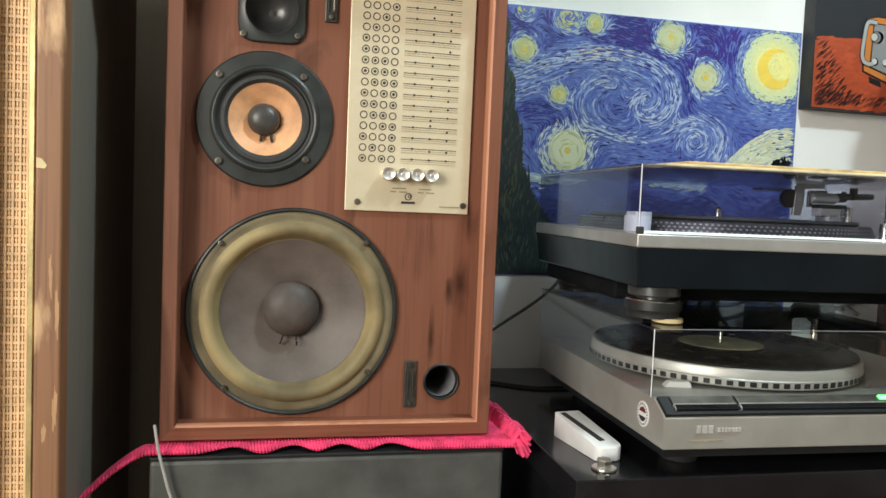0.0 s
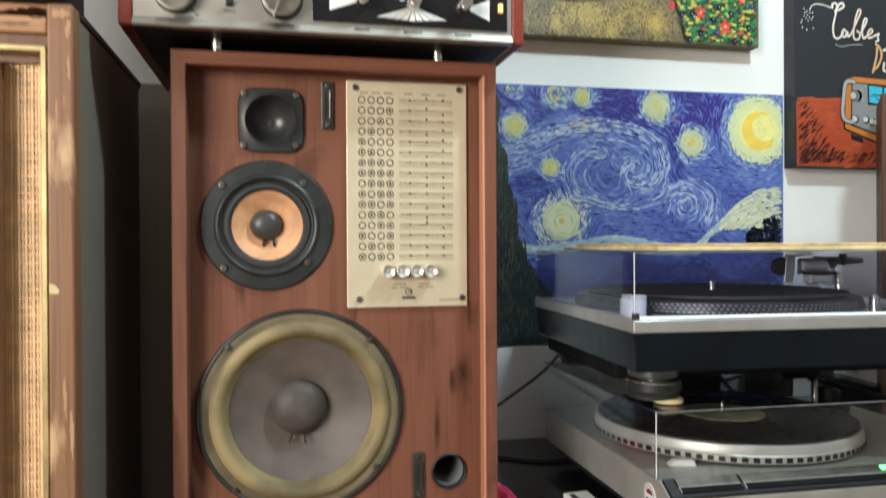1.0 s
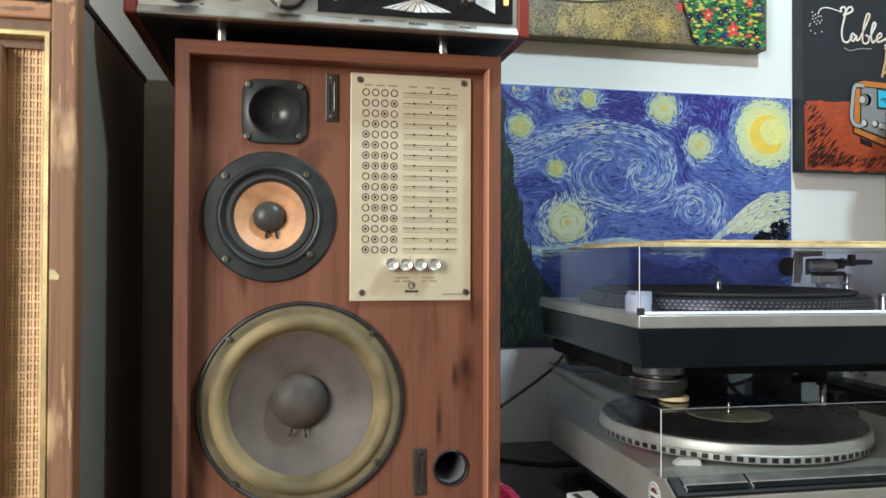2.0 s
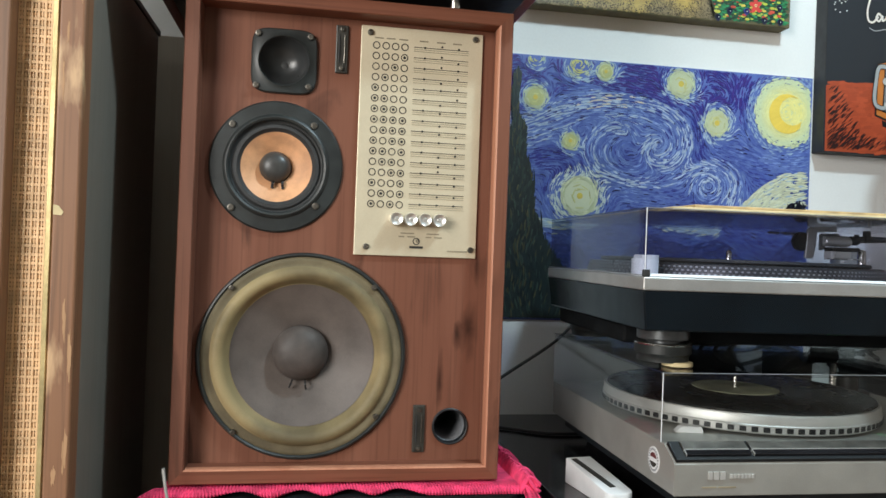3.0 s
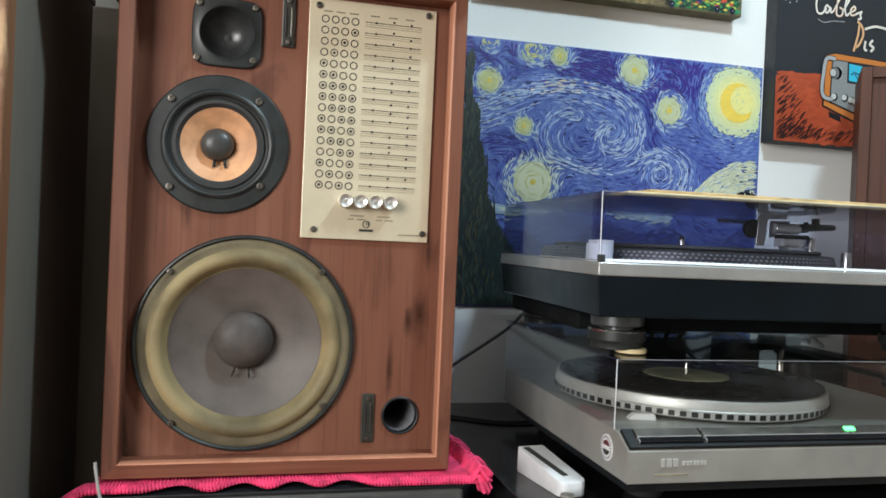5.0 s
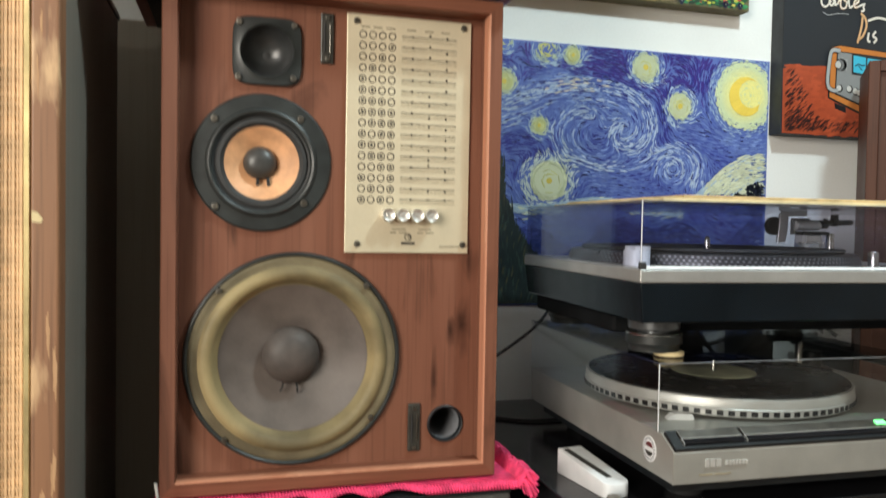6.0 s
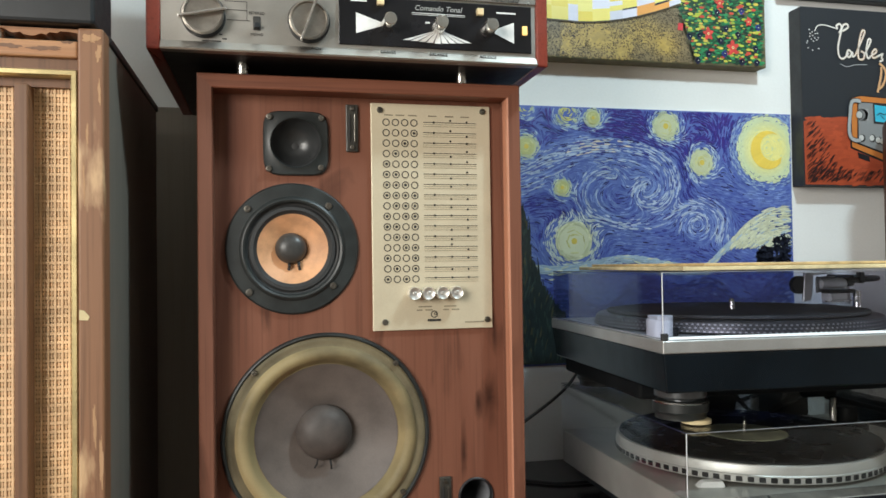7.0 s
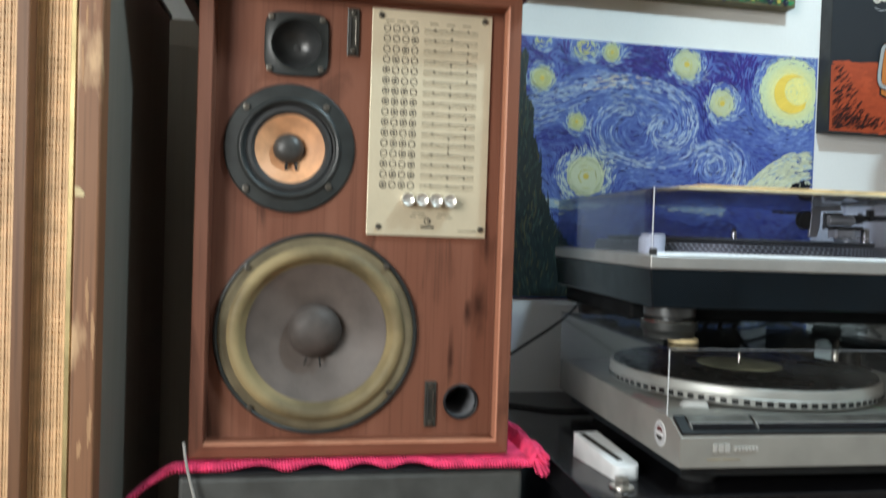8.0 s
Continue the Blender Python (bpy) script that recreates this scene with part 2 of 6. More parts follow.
def part(name, bm, material, parent=None, label="", local=False, smooth=False):
    """One mesh under a thing or a part. Coordinates are the world's unless local."""
    root = parent
    while root is not None and root.parent is not None:
        root = root.parent
    if root is not None and not local:
        bm.transform(ROOTS[root.name].inverted())
    me = bpy.data.meshes.new(name)
    bmesh.ops.recalc_face_normals(bm, faces=bm.faces)
    if smooth:
        for f in bm.faces:
            f.smooth = True
    bm.to_mesh(me)
    bm.free()
    if smooth:
        me.set_sharp_from_angle(angle=radians(38))
    me.materials.append(material)
    ob = new(name, me)
    ob.parent = parent
    if label:
        ob["label"] = label
    return ob


def solo(name, bm, material, label, category, group="", kind="", smooth=False):
    """A thing of one mesh, with its origin at the middle of its base."""
    lo = [min(v.co[i] for v in bm.verts) for i in range(3)]
    hi = [max(v.co[i] for v in bm.verts) for i in range(3)]
    base = Vector(((lo[0] + hi[0]) / 2, (lo[1] + hi[1]) / 2, lo[2]))
    bm.transform(Matrix.Translation(-base))
    ob = part(name, bm, material, None, "", True, smooth)
    ob.location = base
    return tagged(ob, label, category, group, kind)


def box(x0, x1, y0, y1, z0, z1, bevel=0.0, bm=None, seg=2):
    bm2 = bmesh.new()
    bmesh.ops.create_cube(bm2, size=1)
    for v in bm2.verts:
        v.co = Vector(((x0 + x1) / 2 + v.co.x * (x1 - x0), (y0 + y1) / 2 + v.co.y * (y1 - y0), (z0 + z1) / 2 + v.co.z * (z1 - z0)))
    if bevel:
        bmesh.ops.bevel(bm2, geom=bm2.edges[:], offset=bevel, segments=seg, affect="EDGES", profile=0.5)
    if bm is None:
        return bm2
    merge(bm, bm2)
    return bm


def merge(bm, other):
    me = bpy.data.meshes.new("scrap")
    other.to_mesh(me)
    other.free()
    bm.from_mesh(me)
    bpy.data.meshes.remove(me)


AXIS = {"y": Matrix.Rotation(radians(90), 4, "X"), "z": Matrix.Identity(4), "x": Matrix.Rotation(radians(90), 4, "Y")}


def lathe(profile, centre, axis="y", seg=64, bm=None):
    """Turns (radius, height) points round an axis; along "y" the height goes towards the camera's side (-y)."""
    bm = bm or bmesh.new()
    m = Matrix.Translation(centre) @ AXIS[axis]
    rings = []
    for r, h in profile:
        if r < 1e-6:
            rings.append([bm.verts.new(m @ Vector((0, 0, h)))])
        else:
            rings.append([bm.verts.new(m @ Vector((r * math.cos(a), r * math.sin(a), h))) for a in (2 * math.pi * i / seg for i in range(seg))])
    for a, b in zip(rings, rings[1:]):
        for i in range(seg):
            j = (i + 1) % seg
            if len(a) == 1 and len(b) > 1:
                bm.faces.new((a[0], b[i], b[j]))
            elif len(b) == 1 and len(a) > 1:
                bm.faces.new((a[i], a[j], b[0]))
            elif len(a) > 1:
                bm.faces.new((a[i], a[j], b[j], b[i]))
    return bm


def tube(points, r, seg=8, bm=None):
    """A round cord along points."""
    bm = bm or bmesh.new()
    pts = [Vector(p) for p in points]
    rings = []
    for i, p in enumerate(pts):
        d = (pts[min(i + 1, len(pts) - 1)] - pts[max(i - 1, 0)]).normalized()
        side = d.cross(Vector((0.31, 0.22, 0.93))).normalized()
        up = side.cross(d)
        rings.append([bm.verts.new(p + r * (math.cos(a) * side + math.sin(a) * up)) for a in (2 * math.pi * k / seg for k in range(seg))])
    for a, b in zip(rings, rings[1:]):
        for k in range(seg):
            bm.faces.new((a[k], a[(k + 1) % seg], b[(k + 1) % seg], b[k]))
    bm.faces.new(rings[0])
    bm.faces.new(rings[-1][::-1])
    return bm


def curve_through(points, n=10):
    """A smooth line through points."""
    p = [Vector(q) for q in points]
    p = [2 * p[0] - p[1], *p, 2 * p[-1] - p[-2]]
    out = []
    for a, b, c, d in zip(p, p[1:], p[2:], p[3:]):
        for k in range(n):
            t = k / n
            out.append(0.5 * (2 * b + (c - a) * t + (2 * a - 5 * b + 4 * c - d) * t * t + (3 * b - a - 3 * c + d) * t ** 3))
    return [*out, p[-2]]


def prism(outline, y0, y1, bm=None):
    """An outline of (x, z) points with depth along y."""
    bm = bm or bmesh.new()
    a = [bm.verts.new((x, y0, z)) for x, z in outline]
    b = [bm.verts.new((x, y1, z)) for x, z in outline]
    bm.faces.new(a)
    bm.faces.new(b[::-1])
    for i in range(len(a)):
        j = (i + 1) % len(a)
        bm.faces.new((a[i], b[i], b[j], a[j]))
    return bm


def ring(cx, cz, r0, r1, y0, y1, seg=28, bm=None):
    """A flat ring, or a disc where r0 is 0, that faces -y."""
    profile = [(r0, 0), (r1, 0), (r1, 1), (r0, 1), (r0, 0)] if r0 else [(0, 0), (r1, 0), (r1, 1), (0, 1)]
    return lathe([(r, -y1 + h * (y1 - y0)) for r, h in profile], (cx, 0, cz), "y", seg, bm)


def member(side, rect, profile):
    """One mitred side of a frame round rect (x0, x1, z0, z1); profile: (inset, y) points, closed."""
    x0, x1, z0, z1 = rect
    bm = bmesh.new()
    ends = ([], [])
    for d, y in profile:
        a, b = {"left": ((x0 + d, z0 + d), (x0 + d, z1 - d)), "right": ((x1 - d, z0 + d), (x1 - d, z1 - d)),
                "top": ((x0 + d, z1 - d), (x1 - d, z1 - d)), "bottom": ((x0 + d, z0 + d), (x1 - d, z0 + d))}[side]
        ends[0].append(bm.verts.new((a[0], y, a[1])))
        ends[1].append(bm.verts.new((b[0], y, b[1])))
    n = len(profile)
    for i in range(n):
        j = (i + 1) % n
        bm.faces.new((ends[0][i], ends[0][j], ends[1][j], ends[1][i]))
    bm.faces.new(ends[0])
    bm.faces.new(ends[1][::-1])
    return bm


def words(text, size, place, rz=0, shear=0.0, depth=0.0003, align="CENTER", width=1.0):
    """Letters in the built-in font, upright, facing -y, as a mesh."""
    data = bpy.data.curves.new("scrap", "FONT")
    data.body, data.size, data.extrude, data.shear, data.align_x, data.align_y = text, size, depth, shear, align, "CENTER"
    data.resolution_u = 3
    ob = bpy.data.objects.new("scrap", data)
    scene.collection.objects.link(ob)
    bpy.context.view_layer.update()
    me = bpy.data.meshes.new_from_object(ob.evaluated_get(bpy.context.evaluated_depsgraph_get()))
    bm = bmesh.new()
    bm.from_mesh(me)
    bpy.data.objects.remove(ob)
    bpy.data.meshes.remove(me)
    bm.transform(Matrix.Translation(place) @ Matrix.Rotation(radians(rz), 4, "Y") @ Matrix.Rotation(radians(90), 4, "X") @ Matrix.Diagonal((width, 1, 1, 1)))
    return bm


def screw(parent, x, y, z, r=0.004):
    s = part("screw", lathe([(0, 0.0015), (r * 0.45, 0.0015), (r * 0.5, 0.0022), (r * 0.9, 0.002), (r, 0.0008), (r, -0.002)], (x, y, z), "y", 20), DARK_STEEL, parent, "", False, True)
    return s


# ---- the room ----
def wall(name, bm, label, mat):
    return solo(name, bm, mat, label, "wall", "", "structure")


WX0, WX1, WY0, WY1, WH = -1.65, 2.3, -2.2, 1.15, 2.55
wall("wall_north", box(WX0 - 0.1, WX1 + 0.1, WY1, WY1 + 0.1, 0, WH), "white painted wall behind the hi-fi, hung with pictures", WALL)
wall("wall_east", box(WX1, WX1 + 0.1, WY0, WY1, 0, WH), "plain beige painted side wall", ROOM)
wall("wall_south", box(WX0 - 0.1, WX1 + 0.1, WY0 - 0.1, WY0, 0, WH), "plain beige painted wall", ROOM)
_b = box(WX0 - 0.1, WX0, WY0, -1.6, 0, WH)
box(WX0 - 0.1, WX0, -0.3, WY1, 0, WH, bm=_b)
box(WX0 - 0.1, WX0, -1.6, -0.3, 0, 0.85, bm=_b)
box(WX0 - 0.1, WX0, -1.6, -0.3, 2.15, WH, bm=_b)
wall("wall_west", _b, "plain beige wall with a window opening", ROOM)
solo("floor", box(WX0 - 0.1, WX1 + 0.1, WY0 - 0.1, WY1 + 0.1, -0.06, -0.002), FLOOR, "brown wooden floor", "floor", "", "structure")
solo("ceiling", box(WX0 - 0.1, WX1 + 0.1, WY0 - 0.1, WY1 + 0.1, WH, WH + 0.1), CEILING, "plain white painted ceiling", "ceiling", "", "structure")


def pierced(bm, holes, y):
    """Cuts round holes through a board that faces -y."""
    def ready(b):
        me = bpy.data.meshes.new("scrap")
        bmesh.ops.recalc_face_normals(b, faces=b.faces)
        b.to_mesh(me)
        b.free()
        ob = bpy.data.objects.new("scrap", me)
        scene.collection.objects.link(ob)
        return ob
    board = ready(bm)
    scraps = [board]
    for (x, z), r in holes:
        c = ready(lathe([(0, -0.05), (r, -0.05), (r, 0.05), (0, 0.05)], (x, y, z), "y", 64))
        scraps.append(c)
        mod = board.modifiers.new("hole", "BOOLEAN")
        mod.operation, mod.object, mod.solver = "DIFFERENCE", c, "EXACT"
    bpy.context.view_layer.update()
    me = bpy.data.meshes.new_from_object(board.evaluated_get(bpy.context.evaluated_depsgraph_get()))
    out = bmesh.new()
    out.from_mesh(me)
    bpy.data.meshes.remove(me)
    for ob in scraps:
        bpy.data.objects.remove(ob)
    return out


# ---- the bookshelf loudspeaker with its drivers in view ----
def bare_loudspeaker():
    sp = thing("loudspeaker", pose(0.068, 0.9, 0.767), "red-brown walnut loudspeaker without grille, standing on a pink cloth", "loudspeaker")
    rect = (-0.0925, 0.2295, 0.767, 1.2445)
    prof = [(0, 1.05), (0, 0.7535), (0.0012, 0.7515), (0.0132, 0.7512), (0.0142, 0.7522), (0.0146, 0.7765), (0.0146, 1.05)]
    lip = [(0.0132, 0.7509), (0.0146, 0.7514), (0.0152, 0.7545), (0.0152, 0.7655), (0.0140, 0.7665), (0.0134, 0.7535)]
    for side, mat in (("left", WALNUT), ("right", WALNUT), ("top", WALNUT_X), ("bottom", WALNUT_X)):
        part("side_panel" if side in ("left", "right") else side + "_panel", member(side, rect, prof), mat, sp)
    thin = [(0.0132, 0.7509), (0.0145, 0.7514), (0.0152, 0.7540), (0.0151, 0.7600), (0.0142, 0.7605), (0.0136, 0.7528)]
    # highlight on the right and bottom inner rim, painted as pale strips
    for side, edge in (("right", lip), ("bottom", thin)):
        part("lit_rim_strip", member(side, rect, edge), LIT_RIM, sp, "paler wooden strip for the lit inner face of the rim")
    part("back_panel", box(-0.078, 0.215, 1.038, 1.048, 0.782, 1.23), CHARCOAL, sp)
    by = 0.7755
    # baffle with round holes for drivers and port
    part("baffle", pierced(box(-0.0787, 0.2157, by, by + 0.018, 0.7808, 1.2307), [((0.0302, 0.8882), 0.0985), ((-0.0035, 1.0765), 0.0485), ((0.0005, 1.182), 0.0245), ((0.1822, 0.8168), 0.0165)], by), WALNUT, sp)
    part("inner_lining", box(-0.078, 0.215, by + 0.10, by + 0.104, 0.782, 1.23), BLACK_RUB, sp)
    # woofer
    c = (0.0290, by, 0.8885)
    w = part("woofer", lathe([(0.1035, -0.004), (0.1035, 0.004), (0.1022, 0.0058), (0.1008, 0.0062), (0.0995, 0.005), (0.0987, 0.003)], c, "y", 96), DRIVER_BLACK, sp, "", False, True)
    part("surround", lathe([(0.0932, 0.0030), (0.0922, 0.0020), (0.0908, 0.0036), (0.0880, 0.0078), (0.0838, 0.0096), (0.0792, 0.0084), (0.0762, 0.0046), (0.0744, 0.0010), (0.0722, -0.0016), (0.0709, -0.0018)], c, "y", 96), FOAM, w, "olive-tan foam roll", False, True)
    part("gasket", lathe([(0.0998, 0.0034), (0.0984, 0.0046), (0.0949, 0.0048), (0.0926, 0.0042), (0.0900, 0.0046), (0.0882, 0.0054)], c, "y", 96), GASKET, w, "dark brown foam gasket", False, True)
    part("cone", lathe([(0.0716, -0.0012), (0.0702, -0.0020), (0.0680, -0.0030), (0.0520, -0.0098), (0.0360, -0.0152), (0.0265, -0.018)], c, "y", 96), CONE, w, "", False, True)
    part("dust_cap", lathe([(0.0277, -0.0175), (0.0281, -0.014), (0.0270, -0.009), (0.0229, -0.003), (0.0168, 0.0012), (0.0082, 0.0036), (0, 0.0042)], (c[0] - 0.0022, by, c[2] + 0.0008), "y", 64), DOME, w, "", False, True)
    for a in (250, 277):
        d = Vector((math.cos(radians(a)), 0, math.sin(radians(a))))
        e = Vector(c)
        part("lead", tube([e + d * 0.027 + Vector((0, 0.013, 0)), e + d * 0.031 + Vector((0, 0.006, 0)), e + d * 0.036 + Vector((0, 0.011, 0))], 0.0011, 6), BLACK_RUB, w, "", False, True)
    for x, z in ((-0.042, 0.955), (0.098, 0.959), (0.104, 0.828), (-0.036, 0.813)):
        screw(w, x, by - 0.0055, z, 0.003)
    # midrange
    c = (-0.0035, by, 1.0765)
    w = part("midrange", lathe([(0.0655, -0.003), (0.0655, 0.002), (0.0638, 0.0036), (0.052, 0.0042), (0.0503, 0.0065), (0.0485, 0.0072), (0.0465, 0.0062), (0.0452, 0.003)], c, "y", 96), DRIVER_BLACK, sp, "", False, True)
    part("surround", lathe([(0.0456, 0.0032), (0.0435, 0.0018), (0.0415, 0.0038), (0.0385, 0.004), (0.036, 0.0015), (0.0345, 0.0004)], c, "y", 80), BLACK_RUB, w, "", False, True)
    part("cone", lathe([(0.035, 0.0008), (0.03, -0.0025), (0.02, -0.0085), (0.0148, -0.011)], c, "y", 80), ORANGE_CONE, w, "orange paper cone", False, True)
    part("dust_cap", lathe([(0.0155, -0.0105), (0.0157, -0.0075), (0.0135, -0.003), (0.0095, -0.0002), (0.0045, 0.0012), (0, 0.0015)], (c[0] - 0.0016, by, c[2] + 0.0006), "y", 48), CAP_GREY, w, "", False, True)
    for dx in (-0.0035, 0.006):
        e = Vector(c) + Vector((dx, 0, 0))
        part("lead", tube([e + Vector((0, 0.008, -0.014)), e + Vector((0, 0.0045, -0.0175)), e + Vector((dx * 0.15, 0.006, -0.021))], 0.0016, 8), BLACK_RUB, w, "", False, True)
    for x, z in ((-0.047, 1.116), (0.032, 1.119), (-0.046, 1.034), (0.036, 1.039)):
        screw(w, x, by - 0.0042, z, 0.0036)
    # tweeter: a rounded square with a flared horn
    c = Vector((0.0005, by, 1.182))
    bm = bmesh.new()
    n = 64
    rings = []
    for k in range(6):
        row = []
        for i in range(n):
            a = 2 * math.pi * i / n
            ca, sa = math.cos(a), math.sin(a)
            sq = 0.0322 / (abs(ca) ** 5 + abs(sa) ** 5) ** 0.2
            r, d = [(sq, -0.001), (sq, 0.003), (sq - 0.0012, 0.0042), (0.0262, 0.0044), (0.0252, 0.0052), (0.0243, 0.0042)][k]
            row.append(bm.verts.new(c + Vector((r * ca, -d, r * sa))))
        rings.append(row)
    for a, b in zip(rings, rings[1:]):
        for i in range(n):
            bm.faces.new((a[i], a[(i + 1) % n], b[(i + 1) % n], b[i]))
    w = part("tweeter", bm, DRIVER_BLACK, sp, "", False, True)
    part("horn", lathe([(0.0246, 0.0044), (0.0238, 0.001), (0.0215, -0.0045), (0.0175, -0.0095), (0.0125, -0.0135), (0.007, -0.016), (0.0, -0.0172)], c, "y", 64), HORN, w, "satin black flared horn", False, True)
    part("dome", lathe([(0.0052, -0.0176), (0.0044, -0.0168), (0.0024, -0.0163), (0, -0.0162)], c, "y", 24), BLACK_RUB, w, "", False, True)
    for x, z in ((-0.0262, 1.156), (0.0248, 1.1575), (0.0255, 1.2075), (-0.0255, 1.2075)):
        screw(w, x, by - 0.0044, z, 0.0032)
    # two grille catches and the reflex port
    for x0, z0 in ((0.0505, 1.1745), (0.143, 0.7905)):
        g = part("grille_catch", box(x0, x0 + 0.0125, by - 0.003, by + 0.001, z0, z0 + 0.0485, 0.001), CATCH, sp)
        for dx in (0.0035, 0.009):
            part("rib", box(x0 + dx - 0.0007, x0 + dx + 0.0007, by - 0.0044, by - 0.0028, z0 + 0.010, z0 + 0.0385, 0.0003), DARK_STEEL if dx > 0.005 else BLACK_RUB, g)
        screw(g, x0 + 0.0062, by - 0.003, z0 + 0.0045, 0.0024)
        screw(g, x0 + 0.0062, by - 0.003, z0 + 0.044, 0.0024)
    part("reflex_port", lathe([(0.019, -0.001), (0.019, 0.0015), (0.018, 0.0025), (0.0168, 0.002), (0.0164, 0.0), (0.0164, -0.006)], (0.1822, by, 0.8168), "y", 48), BLACK_PL, sp, "", False, True)
    part("port_tube", lathe([(0.0163, -0.004), (0.0161, -0.02), (0.0160, -0.08)], (0.1822, by, 0.8168), "y", 48), CARD, sp, "grey card tube inside the port", False, True)
    return sp, by


speaker, BAFFLE_Y = bare_loudspeaker()


def switch_plate(sp, by):
    """The champagne plate with its printed switch chart and four knobs."""
    y = by - 0.0035
    p = part("control_plate", box(0.0758, 0.2022, y, by, 0.9918, 1.2252, 0.0006), PLATE, sp, "champagne metal control plate with a printed chart")
    filled = ["....", "...x", "..x.", ".x..", "x...", "xx..", "xxx.", "xxxx", ".xxx", "x.xx", "xx.x", ".xx.", "..xx", "x..x", ".x.x", "x.x."]
    steps = [(0, 2, 1), (0, 2, -3), (0, 2, 0), (0, -3, 2), (0, 0, 2), (0, -4, 2), (0, -2, 0), (0, -4, -4), (0, -2, -4), (0, 0, -4), (0, -4, -2), (0, -3, 0), (0, 2, -3), (0, 0, -1), (0, -2, -2), (0, 0, 0)]
    chart, soft = bmesh.new(), bmesh.new()
    top, bottom = y - 0.0004, y + 0.0002
    for r in range(16):
        z = 1.2056 - r * (1.2056 - 1.0442) / 15
        for k in range(4):
            x = 0.0915 + k * 0.00968
            ring(x, z, 0.0029, 0.0038, top, bottom, 22, chart)
            if filled[r][k] == "x":
                ring(x, z, 0, 0.0015, top, bottom, 10, chart)
        z += 0.001
        box(0.1302, 0.1872, top, bottom, z - 0.00028, z + 0.00028, bm=chart)
        for dz in (-0.0021, -0.0042):
            box(0.1302, 0.1872, top, bottom, z + dz - 0.00018, z + dz + 0.00018, bm=soft)
        for x, s in zip((0.1415, 0.1592, 0.1768), steps[r]):
            ring(x, z + s * 0.0011, 0, 0.0011, top - 0.0002, bottom, 10, chart)
    for x in (0.094, 0.106, 0.119, 0.140, 0.158, 0.175):
        box(x - 0.0045, x + 0.0045, top, bottom, 1.2125, 1.2138, bm=soft)
    for x0, x1, z in ((0.123, 0.137, 1.0155), (0.121, 0.127, 1.012), (0.130, 0.138, 1.012), (0.150, 0.163, 1.0155), (0.149, 0.155, 1.012), (0.158, 0.166, 1.012), (0.172, 0.193, 0.9985)):
        box(x0, x1, top, bottom, z - 0.0007, z + 0.0007, bm=soft)
    part("printed_chart", chart, PRINT, p, "dark printed circles, lines and dots")
    part("faded_lettering", soft, PRINT_SOFT, p)
    logo = ring(0.1395, 1.0075, 0.0028, 0.0037, top, bottom, 24)
    ring(0.1407, 1.0080, 0.0009, 0.0016, top, bottom, 14, logo)
    box(0.1325, 0.1465, top, bottom, 1.0002, 1.0026, bm=logo)
    part("maker_mark", logo, PRINT, p)
    for x in (0.1172, 0.1318, 0.1464, 0.161):
        part("knob", lathe([(0.0062, 0), (0.0062, 0.002), (0.0066, 0.0026), (0.0066, 0.0122), (0.0060, 0.0132), (0.0052, 0.0128), (0.0022, 0.0120), (0.0018, 0.0124), (0, 0.0124)], (x, y, 1.0295), "y", 36), BRIGHT_KNOB, p, "polished aluminium knob", False, True)
    for x, z in ((0.085, 1.218), (0.194, 1.2195), (0.088, 1.0005), (0.1965, 1.0005)):
        screw(p, x, y - 0.0002, z, 0.0032)


switch_plate(speaker, BAFFLE_Y)


